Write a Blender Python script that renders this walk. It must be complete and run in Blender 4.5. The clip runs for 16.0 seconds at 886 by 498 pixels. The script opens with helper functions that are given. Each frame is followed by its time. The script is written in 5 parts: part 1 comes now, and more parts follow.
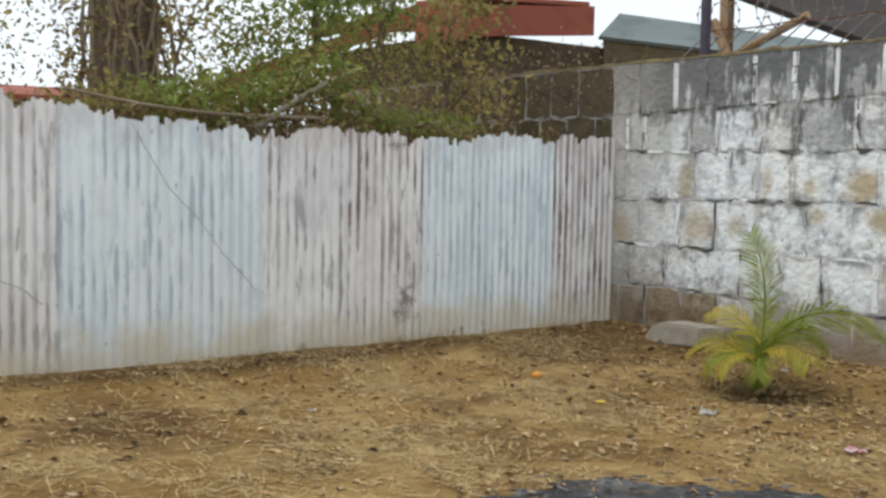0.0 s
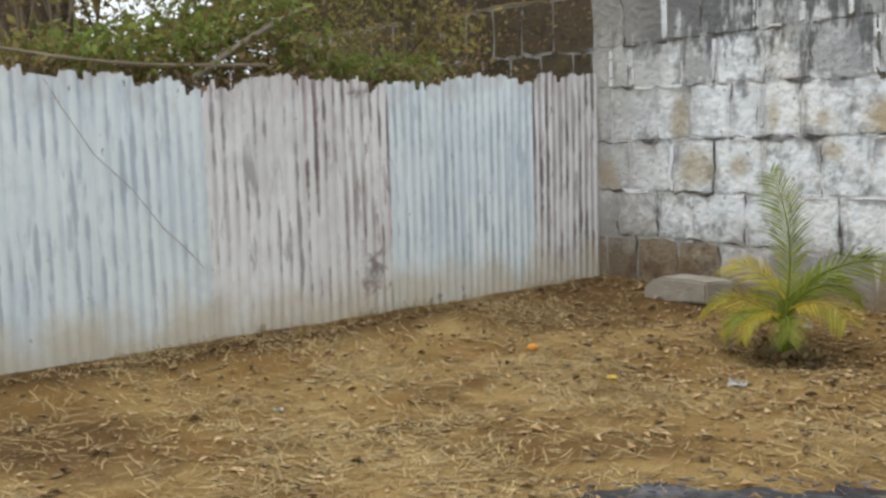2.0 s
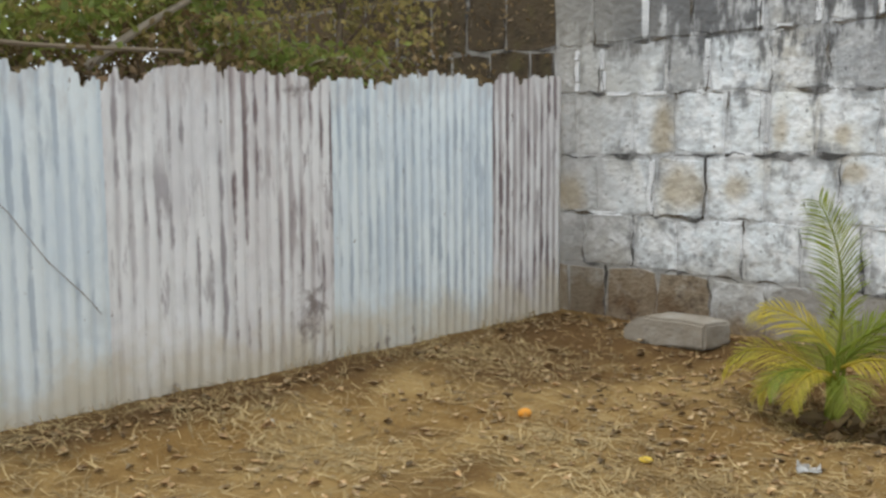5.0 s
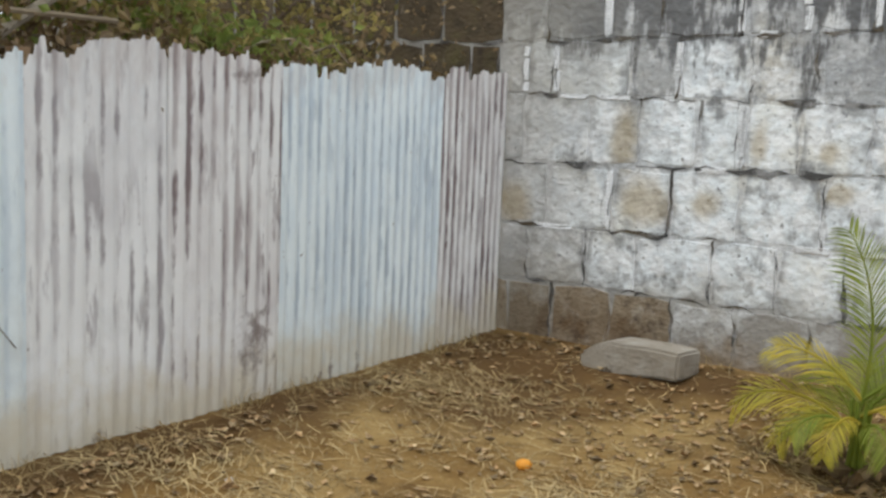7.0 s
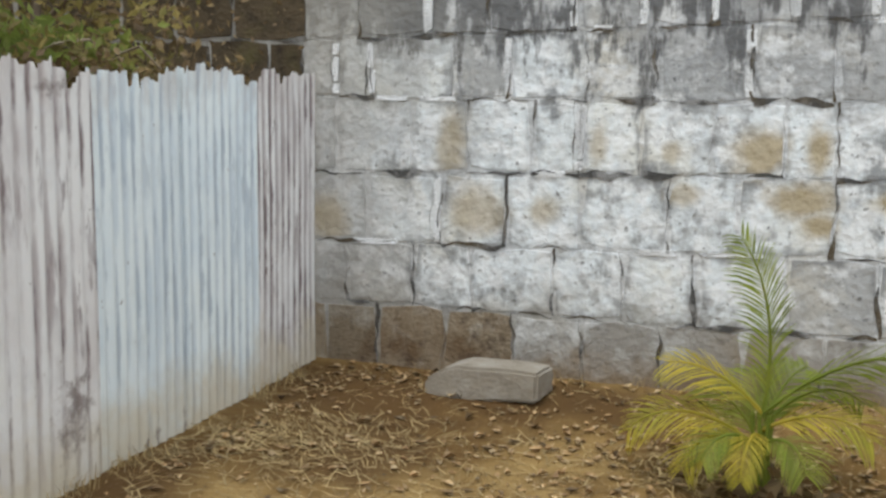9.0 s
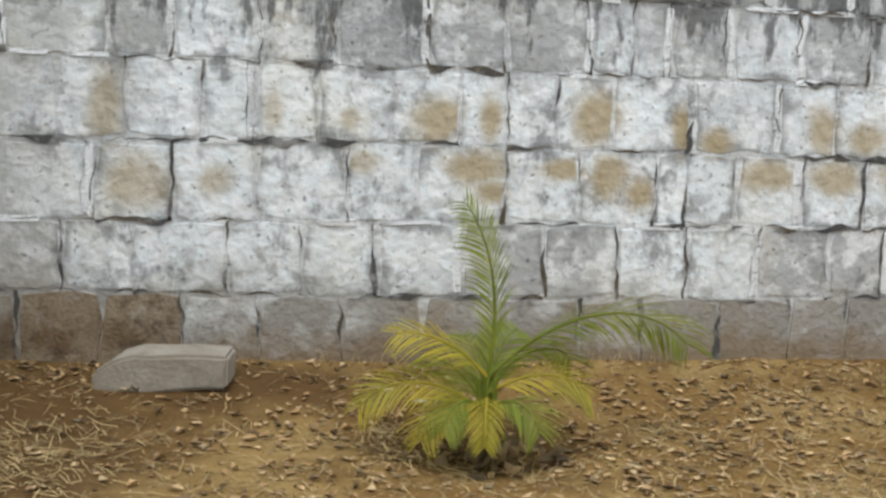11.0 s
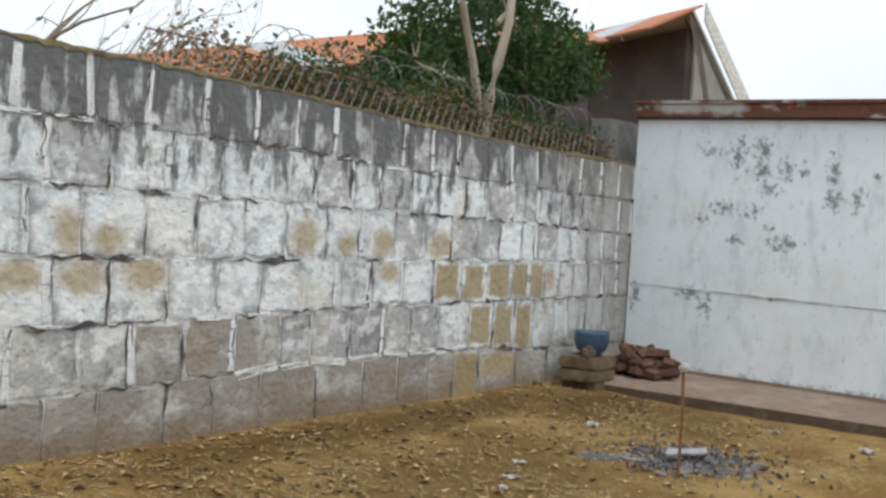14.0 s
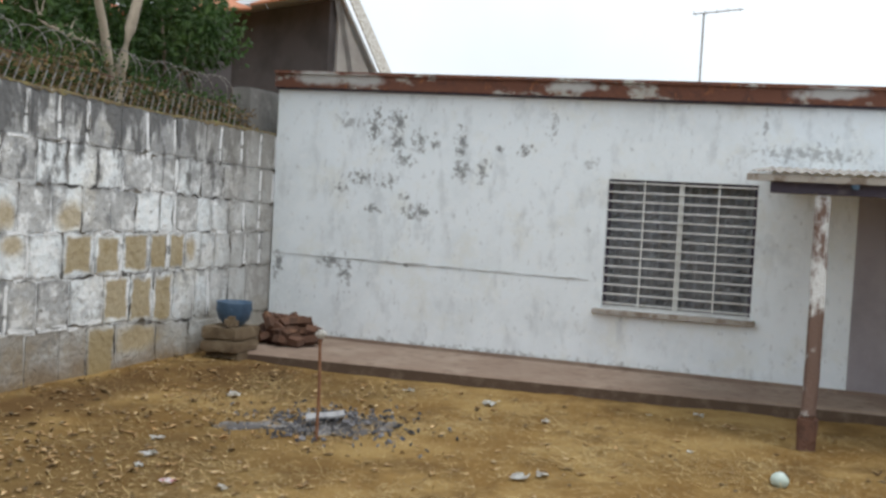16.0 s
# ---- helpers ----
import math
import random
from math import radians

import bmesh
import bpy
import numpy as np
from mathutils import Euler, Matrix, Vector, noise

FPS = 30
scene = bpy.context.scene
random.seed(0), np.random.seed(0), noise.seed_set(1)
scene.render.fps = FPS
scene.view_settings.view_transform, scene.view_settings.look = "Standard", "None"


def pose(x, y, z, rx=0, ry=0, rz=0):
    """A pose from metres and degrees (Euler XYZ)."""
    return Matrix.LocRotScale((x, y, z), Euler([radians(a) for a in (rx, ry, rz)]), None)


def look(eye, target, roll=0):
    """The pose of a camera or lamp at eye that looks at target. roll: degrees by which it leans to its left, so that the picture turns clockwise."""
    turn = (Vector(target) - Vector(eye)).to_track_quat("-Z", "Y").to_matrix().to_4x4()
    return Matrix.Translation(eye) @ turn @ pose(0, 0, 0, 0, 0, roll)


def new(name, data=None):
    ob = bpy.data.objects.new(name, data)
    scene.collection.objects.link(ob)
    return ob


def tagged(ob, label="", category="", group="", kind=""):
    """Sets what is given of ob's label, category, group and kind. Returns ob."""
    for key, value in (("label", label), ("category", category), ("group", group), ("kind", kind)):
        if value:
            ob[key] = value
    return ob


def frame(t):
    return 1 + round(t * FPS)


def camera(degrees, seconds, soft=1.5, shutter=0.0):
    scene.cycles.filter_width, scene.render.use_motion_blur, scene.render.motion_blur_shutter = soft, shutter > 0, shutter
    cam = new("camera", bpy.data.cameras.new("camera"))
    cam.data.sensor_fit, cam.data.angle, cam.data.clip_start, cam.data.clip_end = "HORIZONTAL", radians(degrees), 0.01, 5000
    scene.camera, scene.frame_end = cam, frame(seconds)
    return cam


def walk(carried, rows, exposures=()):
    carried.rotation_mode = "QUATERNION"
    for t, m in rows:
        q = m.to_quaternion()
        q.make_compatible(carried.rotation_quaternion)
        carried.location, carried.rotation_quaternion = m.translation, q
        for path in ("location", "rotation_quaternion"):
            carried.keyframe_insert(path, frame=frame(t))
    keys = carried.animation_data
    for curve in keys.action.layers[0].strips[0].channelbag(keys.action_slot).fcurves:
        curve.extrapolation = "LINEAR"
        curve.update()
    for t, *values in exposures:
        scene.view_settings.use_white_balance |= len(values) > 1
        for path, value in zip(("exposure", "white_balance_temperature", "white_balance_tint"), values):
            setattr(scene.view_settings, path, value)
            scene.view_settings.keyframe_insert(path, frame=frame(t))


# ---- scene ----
cam = camera(45.0, 16.0, soft=2.8)
PATH = [
    (0, (0.955, -0.185, 1.447), (-0.504, 0.896, 1.323), 1.0),
    (0.5, (0.718, -0.062, 1.449), (-0.741, 1.011, 1.274), 0.8),
    (1, (0.511, 0.116, 1.451), (-0.995, 1.120, 1.258), 2.0),
    (1.5, (0.288, 0.242, 1.423), (-1.186, 1.287, 1.195), 1.3),
    (2, (0.000, 0.333, 1.436), (-1.404, 1.471, 1.228), -1.7),
    (2.5, (-0.242, 0.441, 1.430), (-1.663, 1.558, 1.219), -1.2),
    (3, (-0.519, 0.574, 1.440), (-1.957, 1.670, 1.237), -0.5),
    (3.5, (-0.785, 0.665, 1.431), (-2.149, 1.852, 1.224), -1.6),
    (4, (-1.053, 0.685, 1.440), (-2.351, 1.936, 1.188), -0.4),
    (4.5, (-1.318, 0.776, 1.450), (-2.553, 2.098, 1.245), -0.5),
    (4.7, (-1.422, 0.808, 1.455), (-2.666, 2.121, 1.255), -0.5),
    (6.8, (-2.717, 0.945, 1.532), (-3.766, 2.412, 1.286), 2.8),
    (7, (-2.846, 0.962, 1.522), (-3.832, 2.476, 1.303), 2.3),
    (7.5, (-3.200, 0.954, 1.547), (-4.055, 2.534, 1.261), 0.1),
    (8, (-3.489, 1.074, 1.531), (-4.252, 2.707, 1.283), 2.0),
    (8.2, (-3.603, 1.123, 1.540), (-4.339, 2.770, 1.303), 1.8),
    (10.3, (-4.465, 1.489, 1.643), (-4.514, 3.296, 1.426), 4.9),
    (10.5, (-4.630, 1.518, 1.619), (-4.619, 3.326, 1.413), 6.2),
    (11, (-4.888, 1.544, 1.534), (-4.597, 3.323, 1.282), 2.0),
    (11.5, (-4.943, 1.567, 1.480), (-4.421, 3.295, 1.246), 4.5),
    (12, (-5.015, 1.654, 1.462), (-4.241, 3.294, 1.314), 1.3),
    (12.5, (-5.071, 1.680, 1.563), (-4.083, 3.200, 1.418), 1.5),
    (13, (-5.233, 1.772, 1.613), (-4.074, 3.171, 1.509), 1.1),
    (13.5, (-5.274, 1.728, 1.632), (-3.976, 2.999, 1.540), 2.8),
    (14, (-5.274, 1.692, 1.650), (-3.857, 2.832, 1.594), 3.4),
    (14.5, (-5.303, 1.648, 1.670), (-3.793, 2.665, 1.639), 4.1),
    (15, (-5.303, 1.632, 1.683), (-3.716, 2.522, 1.647), 4.1),
    (15.5, (-5.297, 1.614, 1.678), (-3.641, 2.366, 1.616), 3.8),
    (16, (-5.254, 1.573, 1.670), (-3.549, 2.204, 1.594), 3.2),
]
walk(cam, [(t, look(eye, target, roll)) for t, eye, target, roll in PATH], [(0, -0.02), (8, 0.02), (11.3, 0.07), (12.2, 0.05), (13, -0.06), (16, -0.04)])


# ---- light ----
def make_world():
    w = bpy.data.worlds.new("overcast_sky")
    scene.world = w
    w.use_nodes = True
    nt = w.node_tree
    bg = nt.nodes["Background"]
    sky = nt.nodes.new("ShaderNodeTexSky")
    sky.sky_type = "NISHITA"
    sky.sun_disc = False
    sky.sun_elevation, sky.sun_rotation = radians(62), radians(160)
    sky.dust_density, sky.air_density = 4.0, 1.4
    hsv = nt.nodes.new("ShaderNodeHueSaturation")
    hsv.inputs["Saturation"].default_value = 0.35
    nt.links.new(sky.outputs[0], hsv.inputs["Color"])
    cloud = nt.nodes.new("ShaderNodeTexNoise")
    cloud.inputs["Scale"].default_value, cloud.inputs["Detail"].default_value = 2.2, 6
    ramp = nt.nodes.new("ShaderNodeValToRGB")
    ramp.color_ramp.elements[0].position, ramp.color_ramp.elements[1].position = 0.25, 0.58
    ramp.color_ramp.elements[0].color = (0.7, 0.7, 0.7, 1)
    nt.links.new(cloud.outputs["Fac"], ramp.inputs[0])
    mix = nt.nodes.new("ShaderNodeMix")
    mix.data_type = "RGBA"
    mix.inputs[7].default_value = (10.1, 10.9, 11.6, 1)
    nt.links.new(ramp.outputs[0], mix.inputs[0])
    nt.links.new(hsv.outputs[0], mix.inputs[6])
    nt.links.new(mix.outputs[2], bg.inputs[0])
    bg.inputs[1].default_value = SKY


SKY, SUN = 0.106, 1.2
make_world()
sun = new("sun", bpy.data.lights.new("sun", "SUN"))
sun.data.energy, sun.data.angle, sun.data.color = SUN, radians(25), (1, 0.985, 0.95)
sun.matrix_world = look((0, 0, 30), (4.5, 13.0, 0))


# ---- materials ----
def mat(name, base, layers=(), rough=0.85, bump=(30, 0.3), metal=0.0, vary=0.0, island=0.0, spec=0.3):
    """layers: (colour, noise scale, low, high, (sx, sy, sz), amount)"""
    m = bpy.data.materials.new(name)
    m.use_nodes = True
    nt = m.node_tree
    b = nt.nodes["Principled BSDF"]
    geo = nt.nodes.new("ShaderNodeNewGeometry")
    col = nt.nodes.new("ShaderNodeRGB")
    col.outputs[0].default_value = (*base, 1)
    out = col.outputs[0]
    for c, scale, lo, hi, st, amount, *patch in layers:
        mp = nt.nodes.new("ShaderNodeMapping")
        mp.inputs["Scale"].default_value = st
        mp.inputs["Location"].default_value = (scale * 1.7, scale * 0.31, lo * 9)
        nt.links.new(geo.outputs["Position"], mp.inputs[0])
        n = nt.nodes.new("ShaderNodeTexNoise")
        n.inputs["Scale"].default_value, n.inputs["Detail"].default_value, n.inputs["Roughness"].default_value = scale, 6, 0.62
        nt.links.new(mp.outputs[0], n.inputs["Vector"])
        r = nt.nodes.new("ShaderNodeMapRange")
        r.inputs[1].default_value, r.inputs[2].default_value, r.inputs[4].default_value = lo, hi, amount
        nt.links.new(n.outputs["Fac"], r.inputs[0])
        x = nt.nodes.new("ShaderNodeMix")
        x.data_type = "RGBA"
        x.inputs[7].default_value = (*c, 1)
        fac = r.outputs[0]
        if patch:
            n2 = nt.nodes.new("ShaderNodeTexNoise")
            n2.inputs["Scale"].default_value, n2.inputs["Detail"].default_value = patch[0], 3
            nt.links.new(geo.outputs["Position"], n2.inputs["Vector"])
            r2 = nt.nodes.new("ShaderNodeMapRange")
            r2.inputs[1].default_value, r2.inputs[2].default_value = patch[1], patch[2]
            nt.links.new(n2.outputs["Fac"], r2.inputs[0])
            mu = nt.nodes.new("ShaderNodeMath")
            mu.operation = "MULTIPLY"
            nt.links.new(fac, mu.inputs[0])
            nt.links.new(r2.outputs[0], mu.inputs[1])
            fac = mu.outputs[0]
        nt.links.new(fac, x.inputs[0])
        nt.links.new(out, x.inputs[6])
        out = x.outputs[2]
    if vary or island:
        h = nt.nodes.new("ShaderNodeHueSaturation")
        r = nt.nodes.new("ShaderNodeMapRange")
        k = vary or island
        r.inputs[3].default_value, r.inputs[4].default_value = 1 - k, 1 + k
        if vary:
            o = nt.nodes.new("ShaderNodeObjectInfo")
            nt.links.new(o.outputs["Random"], r.inputs[0])
        else:
            nt.links.new(geo.outputs["Random Per Island"], r.inputs[0])
        nt.links.new(r.outputs[0], h.inputs["Value"])
        nt.links.new(out, h.inputs["Color"])
        out = h.outputs[0]
    nt.links.new(out, b.inputs["Base Color"])
    b.inputs["Roughness"].default_value, b.inputs["Metallic"].default_value = rough, metal
    b.inputs["Specular IOR Level"].default_value = spec
    if bump:
        n = nt.nodes.new("ShaderNodeTexNoise")
        n.inputs["Scale"].default_value, n.inputs["Detail"].default_value = bump[0], 5
        nt.links.new(geo.outputs["Position"], n.inputs["Vector"])
        bp = nt.nodes.new("ShaderNodeBump")
        bp.inputs["Strength"].default_value, bp.inputs["Distance"].default_value = bump[1], 0.02
        nt.links.new(n.outputs["Fac"], bp.inputs["Height"])
        nt.links.new(bp.outputs[0], b.inputs["Normal"])
    return m


def blend_over(m, fac, colour):
    """Lays a colour over the material's present base colour by a factor."""
    nt = m.node_tree
    b = nt.nodes["Principled BSDF"]
    old = b.inputs["Base Color"].links[0].from_socket
    x = nt.nodes.new("ShaderNodeMix")
    x.data_type = "RGBA"
    x.inputs[7].default_value = (*colour, 1)
    nt.links.new(fac, x.inputs[0])
    nt.links.new(old, x.inputs[6])
    nt.links.new(x.outputs[2], b.inputs["Base Color"])
    return m


def ragged(nt, value, scale, stretch, reach, lo, hi, amount):
    """A factor that rises from lo to hi of value, its edge frayed by noise of that scale and reach."""
    geo = nt.nodes.new("ShaderNodeNewGeometry")
    mp = nt.nodes.new("ShaderNodeMapping")
    mp.inputs["Scale"].default_value = stretch
    nt.links.new(geo.outputs["Position"], mp.inputs[0])
    n = nt.nodes.new("ShaderNodeTexNoise")
    n.inputs["Scale"].default_value, n.inputs["Detail"].default_value, n.inputs["Roughness"].default_value = scale, 6, 0.62
    nt.links.new(mp.outputs[0], n.inputs["Vector"])
    half = nt.nodes.new("ShaderNodeMath")
    half.operation = "SUBTRACT"
    half.inputs[1].default_value = 0.5
    nt.links.new(n.outputs["Fac"], half.inputs[0])
    ad = nt.nodes.new("ShaderNodeMath")
    ad.operation = "MULTIPLY_ADD"
    ad.inputs[1].default_value = reach
    nt.links.new(half.outputs[0], ad.inputs[0])
    nt.links.new(value, ad.inputs[2])
    r = nt.nodes.new("ShaderNodeMapRange")
    r.interpolation_type = "SMOOTHSTEP"
    r.inputs[1].default_value, r.inputs[2].default_value = min(lo, hi), max(lo, hi)
    r.inputs[3].default_value, r.inputs[4].default_value = (0, amount) if lo < hi else (amount, 0)
    nt.links.new(ad.outputs[0], r.inputs[0])
    return r.outputs[0]


def stain(m, axis, lo, hi, colour, scale, stretch, reach, amount):
    """A ragged stain that sets in along one axis of the world, from lo to hi."""
    nt = m.node_tree
    geo = nt.nodes.new("ShaderNodeNewGeometry")
    sep = nt.nodes.new("ShaderNodeSeparateXYZ")
    nt.links.new(geo.outputs["Position"], sep.inputs[0])
    return blend_over(m, ragged(nt, sep.outputs[axis], scale, stretch, reach, lo, hi, amount), colour)


def spotted(m, axes, spots, colour, scale=5.0, reach=1.6, soft=0.55, amount=0.8, edge=1.0):
    """Ragged spots (u, v, half width, half height) on the plane of two world axes."""
    nt = m.node_tree
    geo = nt.nodes.new("ShaderNodeNewGeometry")
    best = None
    for u, v, ru, rv in spots:
        size, place = [0, 0, 0], [0, 0, 0]
        for a, c, r in ((axes[0], u, ru), (axes[1], v, rv)):
            size[a], place[a] = 1 / r, -c / r
        mp = nt.nodes.new("ShaderNodeMapping")
        mp.inputs["Scale"].default_value, mp.inputs["Location"].default_value = size, place
        nt.links.new(geo.outputs["Position"], mp.inputs[0])
        ln = nt.nodes.new("ShaderNodeVectorMath")
        ln.operation = "LENGTH"
        nt.links.new(mp.outputs[0], ln.inputs[0])
        if best is None:
            best = ln.outputs["Value"]
            continue
        mn = nt.nodes.new("ShaderNodeMath")
        mn.operation = "MINIMUM"
        nt.links.new(best, mn.inputs[0])
        nt.links.new(ln.outputs["Value"], mn.inputs[1])
        best = mn.outputs[0]
    return blend_over(m, ragged(nt, best, scale, (1, 1, 1), reach, edge + soft, edge - soft, amount), colour)


def face_edge(nt):
    """How near a point of a block is to the rim of its face: 0 in the middle, 0.5 at the rim."""
    tc = nt.nodes.new("ShaderNodeTexCoord")
    ab = nt.nodes.new("ShaderNodeVectorMath")
    ab.operation = "ABSOLUTE"
    nt.links.new(tc.outputs["Object"], ab.inputs[0])
    sep = nt.nodes.new("ShaderNodeSeparateXYZ")
    nt.links.new(ab.outputs[0], sep.inputs[0])
    mx = nt.nodes.new("ShaderNodeMath")
    mx.operation = "MAXIMUM"
    nt.links.new(sep.outputs[0], mx.inputs[0])
    nt.links.new(sep.outputs[2], mx.inputs[1])
    return mx.outputs[0]


def bare_face(m, colour):
    """Bare stone over most of a block's face, squared like the block, in the block's own coordinates."""
    nt = m.node_tree
    return blend_over(m, ragged(nt, face_edge(nt), 4.5, (1, 1, 1), 0.34, 0.47, 0.36, 0.86), colour)


ONE = (1, 1, 1)
WASH = [((0.52, 0.535, 0.55), 2.2, 0.50, 0.64, (1, 1, 0.8), 0.65), ((0.74, 0.69, 0.58), 1.5, 0.53, 0.66, ONE, 0.5), ((0.25, 0.255, 0.26), 4.5, 0.51, 0.60, (1, 1, 0.7), 0.85, 1.3, 0.45, 0.57), ((0.90, 0.91, 0.915), 7, 0.49, 0.58, ONE, 0.7), ((0.40, 0.405, 0.41), 11, 0.52, 0.64, (1, 1, 0.8), 0.8, 2.5, 0.43, 0.58), ((0.16, 0.16, 0.16), 24, 0.61, 0.67, ONE, 0.8)]
M_DIRT = mat("dry_dirt", (0.23, 0.134, 0.045), [((0.40, 0.27, 0.108), 1.3, 0.42, 0.62, ONE, 0.8), ((0.14, 0.08, 0.030), 1.7, 0.50, 0.64, ONE, 0.75), ((0.44, 0.33, 0.17), 26, 0.56, 0.70, (1, 1, 1), 0.5), ((0.10, 0.06, 0.026), 55, 0.58, 0.68, ONE, 0.75)], 0.95, (70, 0.7), spec=0.1)
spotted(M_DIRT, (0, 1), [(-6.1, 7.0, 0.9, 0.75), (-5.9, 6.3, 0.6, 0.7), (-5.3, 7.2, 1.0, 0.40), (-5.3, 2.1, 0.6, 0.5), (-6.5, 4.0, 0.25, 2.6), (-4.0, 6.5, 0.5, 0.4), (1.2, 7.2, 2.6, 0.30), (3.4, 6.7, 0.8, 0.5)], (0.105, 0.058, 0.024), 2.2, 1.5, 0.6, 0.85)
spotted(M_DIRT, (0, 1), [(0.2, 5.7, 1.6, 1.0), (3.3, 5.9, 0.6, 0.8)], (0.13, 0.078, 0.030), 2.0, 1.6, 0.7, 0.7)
M_ASH = mat("burnt_ground", (0.065, 0.062, 0.062), [((0.20, 0.197, 0.20), 4, 0.50, 0.66, ONE, 0.75), ((0.04, 0.038, 0.036), 4, 0.54, 0.66, ONE, 0.8), ((0.16, 0.12, 0.075), 7, 0.56, 0.66, ONE, 0.7), ((0.40, 0.39, 0.37), 50, 0.66, 0.74, ONE, 0.7)], 0.95, (60, 0.45), spec=0.1)
M_HEAP = mat("grey_rubbish_ash", (0.13, 0.12, 0.118), [((0.30, 0.29, 0.285), 7, 0.49, 0.62, ONE, 0.8), ((0.045, 0.042, 0.042), 6, 0.52, 0.62, ONE, 0.85), ((0.22, 0.15, 0.075), 5, 0.53, 0.64, ONE, 0.8), ((0.42, 0.41, 0.40), 30, 0.60, 0.68, ONE, 0.8)], 0.95, (60, 0.6), spec=0.1)
M_CHAR = mat("charred_scrap", (0.075, 0.072, 0.078), [((0.22, 0.215, 0.23), 9, 0.48, 0.62, ONE, 0.8)], 0.9, None, island=0.5)
M_FLAKE = mat("grey_ash_flake", (0.36, 0.355, 0.36), [((0.20, 0.20, 0.21), 14, 0.48, 0.62, ONE, 0.8)], 0.9, None, island=0.4)
M_STRAW = mat("straw", (0.46, 0.345, 0.17), [((0.27, 0.175, 0.07), 3, 0.45, 0.6, ONE, 0.7)], 0.8, None, island=0.45)
M_LITTER = mat("dead_leaf", (0.31, 0.195, 0.09), [((0.50, 0.38, 0.22), 14, 0.5, 0.56, ONE, 0.85), ((0.13, 0.075, 0.04), 19, 0.56, 0.6, ONE, 0.8)], 0.8, None, island=0.65)
TAN = (0.43, 0.335, 0.185)
TAN_WEST = [(-6.61, 0.94, 0.13, 0.15), (-5.79, 1.42, 0.09, 0.20), (-5.60, 1.04, 0.18, 0.14), (-5.20, 1.05, 0.10, 0.09), (-4.88, 1.43, 0.06, 0.12), (-4.45, 1.41, 0.06, 0.06), (-4.37, 1.17, 0.10, 0.07)]
TAN_MIDDLE = [(-3.96, 1.42, 0.15, 0.13), (-3.64, 1.44, 0.07, 0.12), (-3.72, 1.15, 0.17, 0.11), (-3.63, 1.01, 0.10, 0.08), (-3.02, 1.44, 0.13, 0.16), (-3.18, 1.15, 0.14, 0.06), (-2.92, 1.12, 0.12, 0.13), (-2.72, 1.02, 0.09, 0.09), (-2.48, 1.39, 0.06, 0.16), (-2.26, 1.33, 0.11, 0.09)]
TAN_EAST = [(-1.90, 1.14, 0.22, 0.10), (-1.46, 1.14, 0.19, 0.10), (-1.58, 1.42, 0.11, 0.14), (-1.29, 1.37, 0.14, 0.09), (-0.99, 1.15, 0.20, 0.11), (0.43, 1.42, 0.14, 0.13), (0.90, 1.38, 0.10, 0.10), (1.33, 1.40, 0.12, 0.12), (1.62, 1.45, 0.17, 0.14), (2.08, 1.38, 0.18, 0.11), (2.44, 1.44, 0.17, 0.14), (1.41, 1.16, 0.12, 0.08), (3.87, 1.09, 0.08, 0.10), (3.05, 0.27, 0.34, 0.12)]


def washed(name, base, vary=0.04, low=True, edged=True):
    """Limewash over stone: greyed by mould from the wall's top, by earth from its foot."""
    m = mat(name, base, WASH, 0.92, (17, 1.0), vary=vary)
    if edged:
        blend_over(m, ragged(m.node_tree, face_edge(m.node_tree), 3.4, ONE, 1.1, 0.38, 0.62, 0.8), (0.24, 0.242, 0.245))
    stain(m, 2, 1.72, 2.45, (0.36, 0.365, 0.37), 3.2, (1.6, 1, 0.8), 2.2, 0.75)
    stain(m, 2, 1.98, 2.30, (0.10, 0.10, 0.102), 1.6, (5, 1, 1.6), 3.0, 0.82)
    stain(m, 0, 3.4, 5.4, (0.29, 0.275, 0.25), 2.2, (1, 1, 0.7), 2.4, 0.75)
    stain(m, 0, -5.4, -6.9, (0.40, 0.385, 0.35), 2.6, ONE, 1.6, 0.7)
    if low:
        stain(m, 2, 0.62, 0.22, (0.335, 0.31, 0.265), 2.4, (1, 1, 1.5), 0.9, 0.75)
        stain(m, 2, 0.20, -0.02, (0.23, 0.16, 0.09), 3.0, ONE, 0.5, 0.8)
    return m


WHITE = (0.82, 0.865, 0.89)
M_BLOCK = washed("whitewashed_block", WHITE)
M_BLOCK_WEST = spotted(washed("flaked_block_west", WHITE), (0, 2), TAN_WEST, TAN, amount=0.6)
M_BLOCK_MIDDLE = spotted(washed("flaked_block_middle", WHITE), (0, 2), TAN_MIDDLE, TAN, amount=0.85)
M_BLOCK_EAST = spotted(washed("flaked_block_east", WHITE), (0, 2), TAN_EAST, TAN, amount=0.8)
M_BLOCK_TAN2 = bare_face(washed("bare_block", WHITE, 0.06), (0.36, 0.275, 0.135))
M_BLOCK_GREY = washed("weathered_grey_block", (0.33, 0.33, 0.325), 0.14)
M_BLOCK_GREYISH = washed("greyed_whitewash", (0.47, 0.475, 0.475), 0.08)
